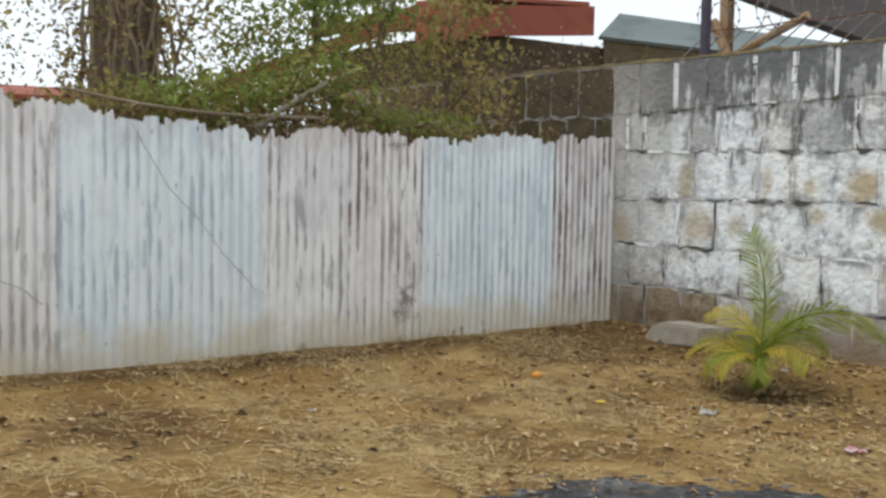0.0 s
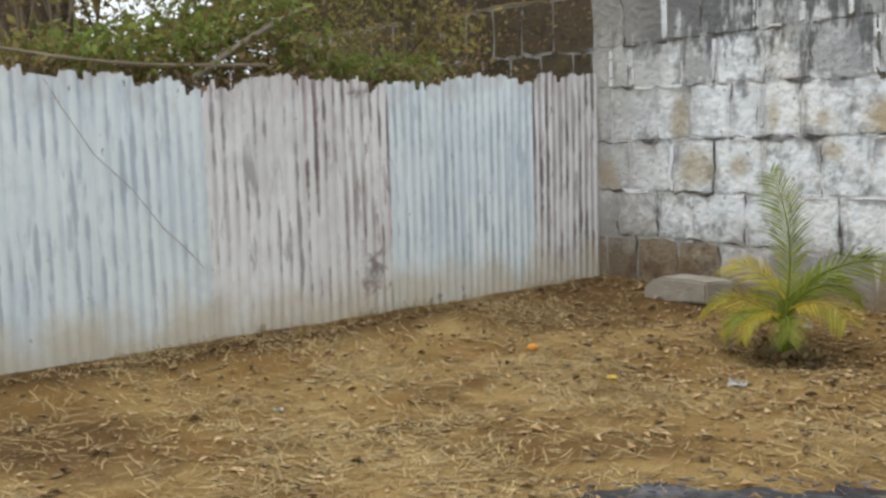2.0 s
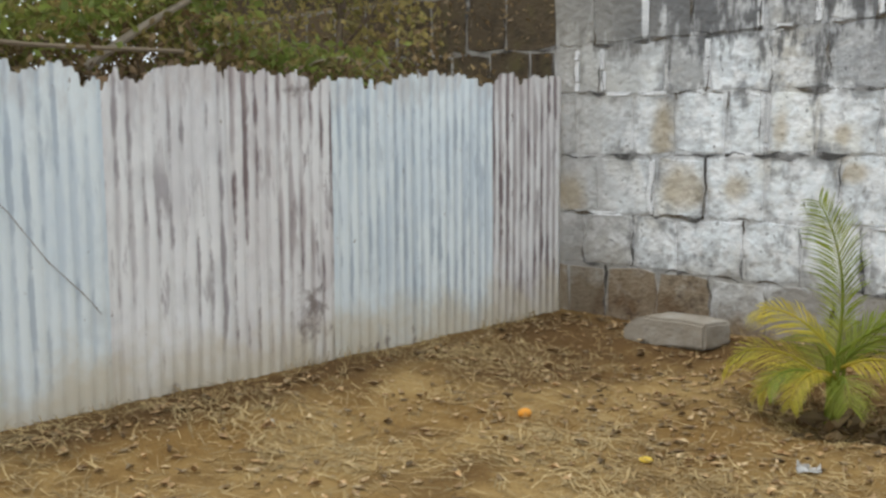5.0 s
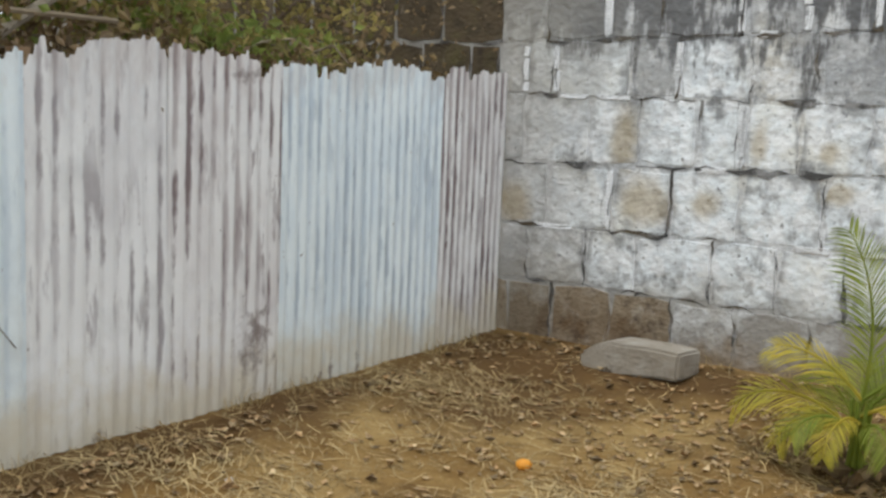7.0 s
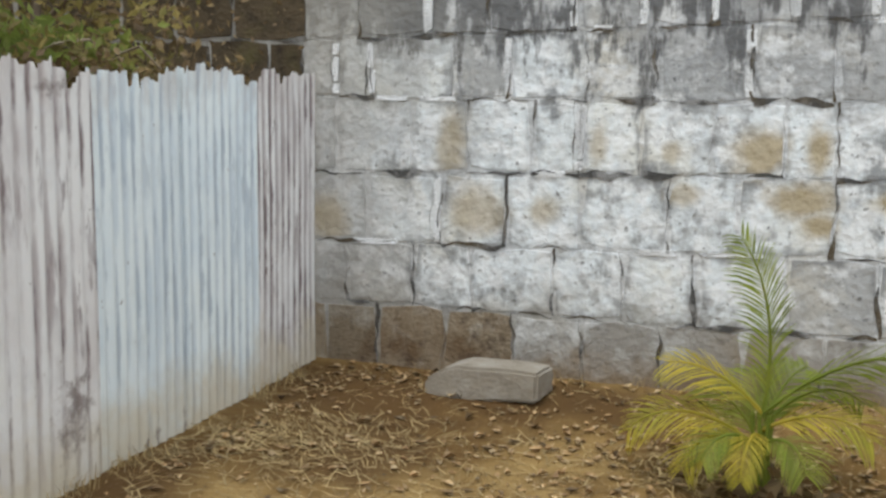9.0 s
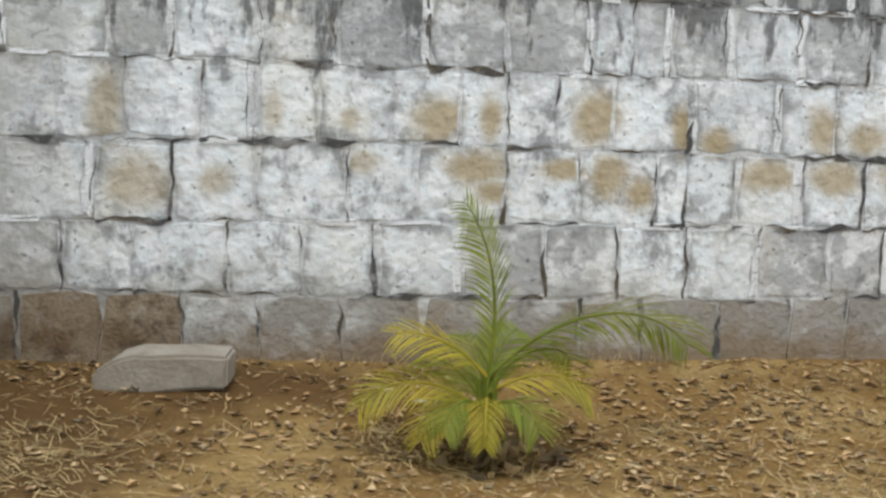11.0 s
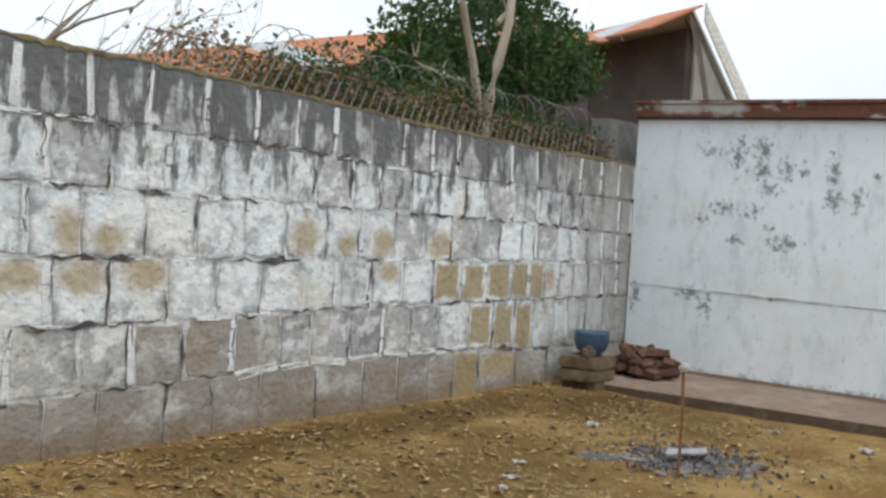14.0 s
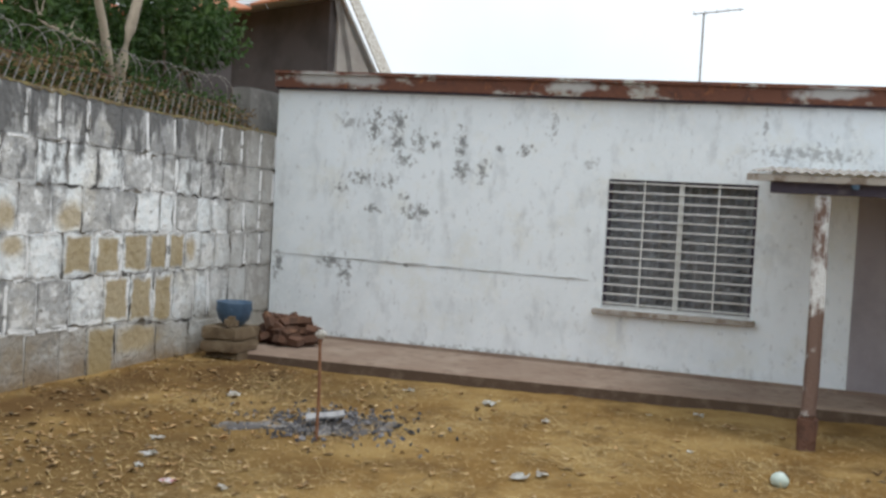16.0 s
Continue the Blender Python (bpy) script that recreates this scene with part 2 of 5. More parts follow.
M_BLOCK_LOW = stain(mat("earth_stained_block", (0.35, 0.33, 0.30), [((0.68, 0.69, 0.685), 3.0, 0.50, 0.64, ONE, 0.75), ((0.30, 0.245, 0.175), 2.4, 0.50, 0.66, ONE, 0.75), ((0.20, 0.185, 0.17), 12, 0.55, 0.68, ONE, 0.7), ((0.10, 0.09, 0.08), 34, 0.62, 0.72, ONE, 0.6)], 0.95, (22, 0.9), vary=0.07), 2, 0.26, 0.0, (0.23, 0.16, 0.09), 3.0, ONE, 0.5, 0.8)
M_BLOCK_BROWN = mat("bare_brown_stone", (0.27, 0.215, 0.15), [((0.50, 0.47, 0.41), 4, 0.54, 0.68, ONE, 0.7), ((0.13, 0.08, 0.04), 2.6, 0.48, 0.64, ONE, 0.85), ((0.07, 0.045, 0.03), 10, 0.54, 0.7, ONE, 0.8)], 0.95, (45, 0.7), vary=0.2)
M_BLOCK_MOSS = mat("mossy_dark_block", (0.105, 0.08, 0.05), [((0.12, 0.105, 0.045), 4, 0.5, 0.65, ONE, 0.8), ((0.04, 0.03, 0.022), 8, 0.5, 0.68, ONE, 0.8), ((0.45, 0.42, 0.36), 9, 0.66, 0.74, (1, 1, 0.4), 0.6)], 0.95, (45, 0.7), vary=0.3)
M_MORTAR = washed("limewashed_mortar", (0.62, 0.635, 0.645), 0.0, True, False)
M_MORTAR_WHITE = mat("white_mortar", (0.82, 0.83, 0.84), [((0.45, 0.455, 0.46), 5, 0.50, 0.66, (1, 1, 0.5), 0.75), ((0.1, 0.1, 0.1), 30, 0.6, 0.68, ONE, 0.8)], 0.95, (60, 0.6))
M_CRACK = mat("black_mould_joint", (0.085, 0.083, 0.08), [((0.34, 0.335, 0.33), 9, 0.48, 0.60, ONE, 0.85), ((0.12, 0.09, 0.05), 3, 0.5, 0.62, ONE, 0.7)], 0.95, (60, 0.5))
M_CAP = mat("mossy_wall_top", (0.15, 0.11, 0.055), [((0.24, 0.21, 0.07), 6, 0.5, 0.66, ONE, 0.8), ((0.05, 0.04, 0.03), 14, 0.5, 0.66, ONE, 0.8)], 0.98, (40, 0.9))


def zinc(name, base, streak, amount, dark):
    m = mat(name, base, [(streak, 1.0, 0.44, 0.60, (1, 3.5, 1.2), amount * 0.7, 1.1, 0.36, 0.58), (dark, 1.0, 0.55, 0.62, (1, 11, 2.2), amount * 0.7, 1.9, 0.42, 0.60),
                    (tuple(c * 0.72 for c in base), 2.6, 0.55, 0.72, ONE, 0.5), ((0.20, 0.15, 0.12), 13, 0.68, 0.72, (1, 1.4, 0.7), 0.85)], 0.75, (18, 0.25), vary=0.03, spec=0.35)
    # valleys darkened in streaks: run-down grime, with the corrugation's shade put into the colour
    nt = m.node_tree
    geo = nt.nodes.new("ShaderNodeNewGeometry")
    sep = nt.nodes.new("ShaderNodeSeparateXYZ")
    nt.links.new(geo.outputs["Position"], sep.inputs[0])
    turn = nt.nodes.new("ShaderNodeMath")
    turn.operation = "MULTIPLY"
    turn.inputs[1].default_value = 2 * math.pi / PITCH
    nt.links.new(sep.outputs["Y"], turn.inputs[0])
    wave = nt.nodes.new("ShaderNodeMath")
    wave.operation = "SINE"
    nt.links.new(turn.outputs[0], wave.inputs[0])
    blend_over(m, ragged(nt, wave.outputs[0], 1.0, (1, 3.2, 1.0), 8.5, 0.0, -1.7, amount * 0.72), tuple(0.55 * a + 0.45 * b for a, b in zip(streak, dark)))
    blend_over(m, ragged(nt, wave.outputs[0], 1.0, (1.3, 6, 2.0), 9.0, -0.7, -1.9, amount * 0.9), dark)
    # mud splashed up from the ground, and rot along the foot
    stain(m, 2, 1.55, 2.0, (0.50, 0.44, 0.42), 4.0, (1, 2.2, 0.8), 1.5, 0.45)
    stain(m, 2, 0.46, 0.0, (0.66, 0.59, 0.45), 3.0, ONE, 0.8, 0.88)
    return spotted(m, (1, 2), [(5.46, 0.0, 0.03, 0.08), (5.61, 0.02, 0.025, 0.09), (5.70, 0.05, 0.03, 0.09), (5.95, 0.04, 0.03, 0.10), (4.05, 0.02, 0.05, 0.06), (5.05, 0.32, 0.12, 0.20), (4.98, 1.70, 0.10, 0.04)], (0.19, 0.145, 0.135), 12, 5.0, 0.6, 0.75, 0.5)


PITCH = 0.082
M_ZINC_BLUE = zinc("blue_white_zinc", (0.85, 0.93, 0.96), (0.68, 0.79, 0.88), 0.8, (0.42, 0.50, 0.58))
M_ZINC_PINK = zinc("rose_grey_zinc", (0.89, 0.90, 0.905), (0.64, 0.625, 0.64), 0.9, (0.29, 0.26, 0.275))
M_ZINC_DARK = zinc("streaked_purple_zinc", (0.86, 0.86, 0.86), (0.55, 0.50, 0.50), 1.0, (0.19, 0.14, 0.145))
M_PLASTER = mat("white_plaster", (0.86, 0.915, 0.955), [((0.74, 0.79, 0.82), 1.1, 0.47, 0.62, ONE, 0.6), ((0.80, 0.805, 0.755), 2.2, 0.52, 0.66, ONE, 0.5), ((0.64, 0.68, 0.71), 5, 0.54, 0.66, (1, 1, 0.45), 0.6), ((0.88, 0.92, 0.945), 9, 0.52, 0.64, ONE, 0.6), ((0.45, 0.47, 0.485), 17, 0.60, 0.70, (1, 1, 0.6), 0.5), ((0.42, 0.37, 0.31), 50, 0.70, 0.76, ONE, 0.6)], 0.9, (30, 0.12))
# mauve tone that stands in for the porch's shade on the wall
M_MAUVE_SHADE = mat("mauve_porch_shade", (0.36, 0.33, 0.35), [((0.26, 0.235, 0.25), 1.5, 0.45, 0.65, ONE, 0.7)], 0.9, (25, 0.3))
M_PEEL = mat("bare_grey_render", (0.40, 0.405, 0.405), [((0.55, 0.56, 0.57), 14, 0.48, 0.62, ONE, 0.8), ((0.15, 0.15, 0.15), 25, 0.55, 0.68, ONE, 0.8)], 0.95, (40, 0.6))
M_RUST = mat("rusty_painted_steel", (0.155, 0.065, 0.042), [((0.46, 0.45, 0.41), 4, 0.54, 0.60, (1, 0.6, 1), 0.85), ((0.08, 0.04, 0.035), 6, 0.5, 0.66, ONE, 0.8), ((0.33, 0.13, 0.05), 14, 0.58, 0.7, ONE, 0.8)], 0.8, (40, 0.4))
M_STEEL = mat("dull_grey_steel", (0.40, 0.40, 0.40), [((0.20, 0.13, 0.09), 15, 0.5, 0.65, ONE, 0.7)], 0.55, None, metal=0.5)
M_WIRE = mat("weathered_wire", (0.20, 0.19, 0.175), [((0.13, 0.085, 0.055), 9, 0.5, 0.65, ONE, 0.7), ((0.34, 0.335, 0.33), 6, 0.56, 0.68, ONE, 0.7)], 0.6, None, metal=0.3)
M_BAR = mat("white_painted_bar", (0.70, 0.70, 0.68), [((0.35, 0.30, 0.26), 20, 0.58, 0.7, ONE, 0.6)], 0.6, None)
M_WALK = mat("worn_concrete_walkway", (0.27, 0.195, 0.15), [((0.36, 0.28, 0.22), 2, 0.45, 0.65, ONE, 0.8), ((0.17, 0.115, 0.085), 7, 0.52, 0.7, ONE, 0.7)], 0.95, (50, 0.4))
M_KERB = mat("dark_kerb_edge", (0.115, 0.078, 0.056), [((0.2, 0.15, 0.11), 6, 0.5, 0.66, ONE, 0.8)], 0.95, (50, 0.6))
M_SILL = mat("stained_sill", (0.42, 0.38, 0.34), [((0.20, 0.15, 0.11), 9, 0.48, 0.6, ONE, 0.8)], 0.9, (50, 0.5))
M_CURTAIN = mat("grey_curtain", (0.30, 0.30, 0.31), [((0.22, 0.22, 0.23), 4, 0.45, 0.6, (1, 6, 0.1), 0.8)], 0.9, None)
M_ROOM = mat("dim_room", (0.35, 0.34, 0.33), (), 0.9, None)
M_WOOD = mat("pale_timber", (0.36, 0.235, 0.135), [((0.22, 0.13, 0.07), 6, 0.5, 0.65, (5, 5, 0.4), 0.7)], 0.85, (40, 0.3))
M_POST = mat("flaking_post", (0.72, 0.73, 0.73), [((0.17, 0.10, 0.075), 3.2, 0.47, 0.54, (1, 1, 0.6), 0.95)], 0.9, (40, 0.5))
M_POSTFOOT = mat("rusty_post_foot", (0.16, 0.085, 0.06), [((0.09, 0.05, 0.04), 12, 0.5, 0.66, ONE, 0.8)], 0.9, (40, 0.5))
M_DARKROOF = mat("dark_roof_underside", (0.035, 0.028, 0.025), [((0.07, 0.05, 0.04), 3, 0.5, 0.7, ONE, 0.7)], 0.9, None)
M_PORCH = mat("stained_porch_roof", (0.46, 0.44, 0.41), [((0.13, 0.10, 0.085), 7, 0.46, 0.58, ONE, 0.9)], 0.9, (30, 0.4))
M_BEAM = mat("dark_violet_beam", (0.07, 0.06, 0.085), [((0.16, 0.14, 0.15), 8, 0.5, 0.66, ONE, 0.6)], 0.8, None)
M_ORANGE = mat("orange_sheet_roof", (0.48, 0.185, 0.095), [((0.55, 0.27, 0.17), 1.0, 0.45, 0.65, ONE, 0.7), ((0.33, 0.12, 0.07), 2.5, 0.55, 0.7, ONE, 0.7)], 0.8, None)
M_GREYSHEET = mat("grey_sheet_roof", (0.48, 0.50, 0.52), [((0.40, 0.30, 0.25), 2, 0.55, 0.7, ONE, 0.6)], 0.7, None)
M_CONCRETE = mat("grey_concrete", (0.40, 0.38, 0.36), [((0.28, 0.26, 0.25), 1.5, 0.45, 0.65, ONE, 0.7)], 0.9, None)
M_PIER = mat("stained_grey_concrete", (0.20, 0.195, 0.185), [((0.12, 0.115, 0.11), 2.5, 0.46, 0.62, ONE, 0.8), ((0.30, 0.29, 0.28), 9, 0.55, 0.66, ONE, 0.6)], 0.95, (30, 0.5))
# dark tone holds the shade of the shed's side in its colour
M_DARKWALL = mat("shade_dark_wall", (0.085, 0.075, 0.075), [((0.05, 0.045, 0.045), 1, 0.45, 0.65, ONE, 0.7)], 0.9, None)
M_RED = mat("red_fascia_paint", (0.30, 0.085, 0.055), [((0.20, 0.06, 0.045), 3, 0.5, 0.65, ONE, 0.7)], 0.8, None)
M_GREENGREY = mat("grey_green_sheet", (0.17, 0.205, 0.205), [((0.11, 0.135, 0.135), 3, 0.5, 0.65, ONE, 0.7)], 0.7, None)
M_BARK = mat("vine_covered_bark", (0.17, 0.125, 0.09), [((0.27, 0.22, 0.16), 6, 0.5, 0.66, (1, 1, 0.3), 0.8), ((0.07, 0.05, 0.035), 9, 0.52, 0.68, (1, 1, 0.3), 0.8)], 0.95, (40, 0.9))
M_PALEBARK = mat("pale_smooth_bark", (0.34, 0.29, 0.225), [((0.24, 0.20, 0.15), 7, 0.5, 0.66, (1, 1, 0.4), 0.8)], 0.9, (30, 0.4))
M_TWIG = mat("dry_twig", (0.24, 0.19, 0.13), [((0.36, 0.31, 0.23), 5, 0.5, 0.66, ONE, 0.7)], 0.9, None, island=0.3)


def leaf_mat(name, a, b, var=0.35, thin=0.5):
    m = mat(name, a, [(b, 2.5, 0.45, 0.62, ONE, 0.85)], 0.55, None, island=var, spec=0.3)
    nt = m.node_tree
    bs = nt.nodes["Principled BSDF"]
    src = bs.inputs["Base Color"].links[0].from_socket
    tr = nt.nodes.new("ShaderNodeBsdfTranslucent")
    mx = nt.nodes.new("ShaderNodeMixShader")
    mx.inputs[0].default_value = thin
    nt.links.new(src, tr.inputs[0])
    nt.links.new(bs.outputs[0], mx.inputs[1])
    nt.links.new(tr.outputs[0], mx.inputs[2])
    nt.links.new(mx.outputs[0], nt.nodes["Material Output"].inputs[0])
    return m


M_LEAF_GREEN = leaf_mat("green_leaf", (0.22, 0.28, 0.065), (0.34, 0.35, 0.10))
M_LEAF_DARK = leaf_mat("dark_green_leaf", (0.04, 0.085, 0.022), (0.075, 0.125, 0.032), 0.35, 0.3)
M_LEAF_OLIVE = leaf_mat("olive_dry_leaf", (0.34, 0.27, 0.10), (0.22, 0.22, 0.065), 0.45)
M_LEAF_BROWN = leaf_mat("brown_dry_vine", (0.19, 0.13, 0.07), (0.29, 0.21, 0.095), 0.4, 0.25)
M_PALM_GREEN = leaf_mat("palm_green", (0.26, 0.32, 0.05), (0.40, 0.40, 0.07), 0.25)
M_PALM_YELLOW = leaf_mat("palm_yellow", (0.56, 0.45, 0.06), (0.38, 0.37, 0.05), 0.25)
M_ROCK = mat("pale_flat_rock", (0.33, 0.29, 0.235), [((0.44, 0.41, 0.36), 4, 0.5, 0.66, ONE, 0.7), ((0.20, 0.17, 0.13), 10, 0.55, 0.7, ONE, 0.7)], 0.9, (40, 0.5))
M_SLAB = mat("earthy_slab", (0.17, 0.125, 0.08), [((0.27, 0.215, 0.15), 6, 0.5, 0.66, ONE, 0.7), ((0.12, 0.085, 0.055), 9, 0.5, 0.66, ONE, 0.8)], 0.95, (40, 0.6))
M_BRICKPILE = mat("old_red_brick", (0.115, 0.062, 0.042), [((0.10, 0.06, 0.045), 8, 0.48, 0.66, ONE, 0.8), ((0.36, 0.20, 0.12), 6, 0.58, 0.7, ONE, 0.7)], 0.95, (50, 0.6), vary=0.3)
M_BLUE = mat("blue_plastic", (0.055, 0.105, 0.175), [((0.03, 0.06, 0.11), 5, 0.48, 0.64, ONE, 0.8), ((0.16, 0.26, 0.38), 9, 0.58, 0.7, ONE, 0.6)], 0.5, None, spec=0.5)
M_PAPER = mat("white_litter", (0.74, 0.74, 0.72), [((0.42, 0.39, 0.34), 20, 0.45, 0.6, ONE, 0.8)], 0.8, None, island=0.2)
M_PINK = mat("pink_wrapper", (0.75, 0.35, 0.38), [((0.85, 0.82, 0.82), 25, 0.45, 0.55, ONE, 0.9)], 0.5, None)
M_STICK = mat("reddish_stick", (0.22, 0.105, 0.06), [((0.30, 0.19, 0.10), 9, 0.5, 0.66, ONE, 0.7)], 0.85, None)
M_ORANGE_LEAF = mat("orange_leaf", (0.72, 0.30, 0.035), (), 0.6, None)
M_YELLOW_LEAF = mat("yellow_leaf", (0.70, 0.48, 0.06), (), 0.6, None)
M_MINT = mat("pale_green_ball", (0.50, 0.60, 0.54), [((0.62, 0.68, 0.64), 12, 0.45, 0.6, ONE, 0.8)], 0.5, None)


spotted(M_RUST, (1, 2), [(7.05, 2.98, 0.30, 0.07), (6.55, 2.96, 0.25, 0.06), (4.2, 2.93, 0.22, 0.05), (1.75, 2.9, 0.3, 0.05)], (0.50, 0.50, 0.49), 6, 2.0, 0.4, 0.85)
PEEL = [(6.40, 2.47, 0.10, 0.25), (6.14, 2.54, 0.12, 0.18), (6.13, 2.31, 0.11, 0.13), (5.88, 2.33, 0.09, 0.16), (5.70, 2.31, 0.06, 0.09), (6.05, 2.12, 0.14, 0.09), (5.41, 2.32, 0.08, 0.18), (5.38, 2.05, 0.12, 0.13), (5.14, 2.03, 0.07, 0.15), (4.97, 2.27, 0.07, 0.05), (4.69, 2.28, 0.09, 0.08)]
PEEL_LOW = [(6.54, 1.91, 0.18, 0.09), (6.78, 1.80, 0.10, 0.07), (6.20, 1.89, 0.10, 0.09), (6.39, 1.58, 0.10, 0.06), (6.03, 1.72, 0.08, 0.05), (5.88, 1.57, 0.20, 0.11), (6.87, 0.98, 0.16, 0.09), (6.69, 0.87, 0.09, 0.17), (5.95, 0.99, 0.10, 0.03), (7.54, 0.90, 0.07, 0.18)]
PEEL_FAINT = [(4.41, 2.56, 0.06, 0.17), (6.71, 2.52, 0.17, 0.09), (6.17, 0.13, 0.10, 0.06), (4.00, 2.16, 0.07, 0.05), (2.31, 2.58, 0.03, 0.16), (3.98, 1.48, 0.03, 0.09), (5.0, 0.12, 2.6, 0.06), (1.9, 2.33, 0.6, 0.10)]
for group, depth in ((PEEL, 0.95), (PEEL_LOW, 0.95), (PEEL_FAINT, 0.6)):
    spotted(M_PLASTER, (1, 2), group, (0.23, 0.235, 0.24), 15, 5.0, 0.55, depth, 0.45)


def glass_mat():
    m = bpy.data.materials.new("window_glass")
    m.use_nodes = True
    b = m.node_tree.nodes["Principled BSDF"]
    b.inputs["Base Color"].default_value = (0.92, 0.93, 0.95, 1)
    b.inputs["Transmission Weight"].default_value = 1.0
    b.inputs["Roughness"].default_value = 0.04
    b.inputs["IOR"].default_value = 1.25
    return m


M_GLASS = glass_mat()


# ---- mesh helpers ----
def mesh_of(name, verts, faces, material, smooth=False):
    me = bpy.data.meshes.new(name)
    me.from_pydata([tuple(v) for v in verts], [], [tuple(f) for f in faces])
    me.materials.append(material)
    if smooth:
        me.polygons.foreach_set("use_smooth", [True] * len(me.polygons))
    me.update()
    return me


def part(name, bm, material, parent=None, label="", smooth=False):
    """Links a bmesh, or a (verts, faces) pair, as one mesh object."""
    if isinstance(bm, tuple):
        me = mesh_of(name, bm[0], bm[1], material, smooth)
    else:
        me = bpy.data.meshes.new(name)
        if smooth:
            for f in bm.faces:
                f.smooth = True
        bm.to_mesh(me)
        bm.free()
        me.materials.append(material)
    ob = new(name, me)
    if parent:
        ob.parent = parent
    if label:
        ob["label"] = label
    return ob


def thing(name, label, category, loc=(0, 0, 0), rz=0, group="", kind=""):
    e = new(name)
    e.matrix_world = pose(*loc, 0, 0, rz)
    return tagged(e, label, category, group, kind)


def box(x0, x1, y0, y1, z0, z1, bevel=0.0):
    bm = bmesh.new()
    bmesh.ops.create_cube(bm, size=1)
    for v in bm.verts:
        v.co = Vector(((x0 + x1) / 2 + v.co.x * (x1 - x0), (y0 + y1) / 2 + v.co.y * (y1 - y0), (z0 + z1) / 2 + v.co.z * (z1 - z0)))
    if bevel:
        bmesh.ops.bevel(bm, geom=bm.edges[:], offset=bevel, segments=2, affect="EDGES")
    return bm


def rough_box(x0, x1, y0, y1, z0, z1, bevel, jitter, seed, cuts=2):
    bm = box(x0, x1, y0, y1, z0, z1, bevel)
    bmesh.ops.subdivide_edges(bm, edges=bm.edges[:], cuts=cuts, use_grid_fill=True)
    for v in bm.verts:
        d = noise.noise_vector(v.co * 6 + Vector((seed * 3.1, seed, 0)))
        v.co += d * jitter
    return bm


def tube(points, radii, sides=6):
    """A tapered tube along points, as (verts, faces)."""
    pts = [Vector(p) for p in points]
    verts, faces = [], []
    for i, p in enumerate(pts):
        d = (pts[min(i + 1, len(pts) - 1)] - pts[max(i - 1, 0)]).normalized()
        a = d.orthogonal().normalized() if abs(d.z) > 0.95 else d.cross(Vector((0, 0, 1))).normalized()
        b = d.cross(a)
        r = radii[i] if isinstance(radii, (list, tuple)) else radii
        for k in range(sides):
            t = 2 * math.pi * k / sides
            verts.append(p + (a * math.cos(t) + b * math.sin(t)) * r)
    for i in range(len(pts) - 1):
        for k in range(sides):
            k2 = (k + 1) % sides
            faces.append((i * sides + k, i * sides + k2, (i + 1) * sides + k2, (i + 1) * sides + k))
    faces.append(tuple(range(sides))[::-1])
    faces.append(tuple(range((len(pts) - 1) * sides, len(pts) * sides)))
    return verts, faces


def joined(pieces):
    verts, faces = [], []
    for v, f in pieces:
        o = len(verts)
        verts += list(v)
        faces += [tuple(i + o for i in q) for q in f]
    return verts, faces


def leaf_quads(rng, centres, size, spread=0.0, droop=0.3):
    """Small pointed leaves, each two bent quads."""
    verts, faces = [], []
    for c in centres:
        c = Vector(c) + Vector(rng.normal(0, 1, 3)) * spread
        s = size * rng.uniform(0.6, 1.4)
        d = Vector(rng.normal(0, 1, 3))
        d.z -= droop
        d.normalize()
        w = d.orthogonal().normalized()
        w.rotate(Matrix.Rotation(rng.uniform(0, 6.28), 3, d))
        nrm = d.cross(w)
        o = len(verts)
        verts += [c, c + d * s * 0.5 + w * s * 0.27, c + d * s * 0.5 - w * s * 0.27, c + d * s + nrm * s * 0.15, c + d * s * 0.5 + nrm * s * 0.1]
        faces += [(o, o + 1, o + 4), (o, o + 4, o + 2), (o + 1, o + 3, o + 4), (o + 4, o + 3, o + 2)]
    return verts, faces


# ---- the plan ----
WALL_Y, FENCE_X, HOUSE_X = 7.64, -6.67, 5.47


def ease(a, b, v):
    t = min(1, max(0, (v - a) / (b - a)))
    return t * t * (3 - 2 * t)


def ground_z(x, y):
    z = -0.09
    z += 0.09 * ease(6.2, 7.6, y) * (1 - ease(7.9, 9.5, y))
    z += 0.10 * ease(-5.6, -6.6, x) * (1 - ease(6.2, 7.6, y) * 0.7)
    z += 0.06 * ease(0.5, 4.5, x) * (1 - ease(6.2, 7.6, y) * 0.5)
    z -= 0.07 * math.exp(-((x + 3.88) ** 2 + (y - 6.30) ** 2) / 0.16)
    near = 1 - ease(12, 25, abs(x) + abs(y) * 0.5)
    z += near * (0.022 * noise.noise((x * 0.9, y * 0.9, 3)) + 0.010 * noise.noise((x * 4.3, y * 4.3, 7)) + 0.006 * noise.noise((x * 11, y * 11, 1)))
    return z


def build_ground():
    def lines(lo, hi, step):
        mid = list(np.arange(lo, hi + 1e-6, step))
        far = [0.6, 1.4, 2.6, 5, 10, 20, 45, 100, 250, 700]
        return [lo - f for f in far[::-1]] + mid + [hi + f for f in far]
    xs, ys = lines(-7.4, 5.4, 0.08), lines(-3, 8.2, 0.08)
    verts = [(x, y, ground_z(x, y)) for y in ys for x in xs]
    n = len(xs)
    faces = [(j * n + i, j * n + i + 1, (j + 1) * n + i + 1, (j + 1) * n + i) for j in range(len(ys) - 1) for i in range(n - 1)]
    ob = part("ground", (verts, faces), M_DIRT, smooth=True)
    tagged(ob, "dry ochre dirt yard strewn with dead grass", "ground", kind="structure")


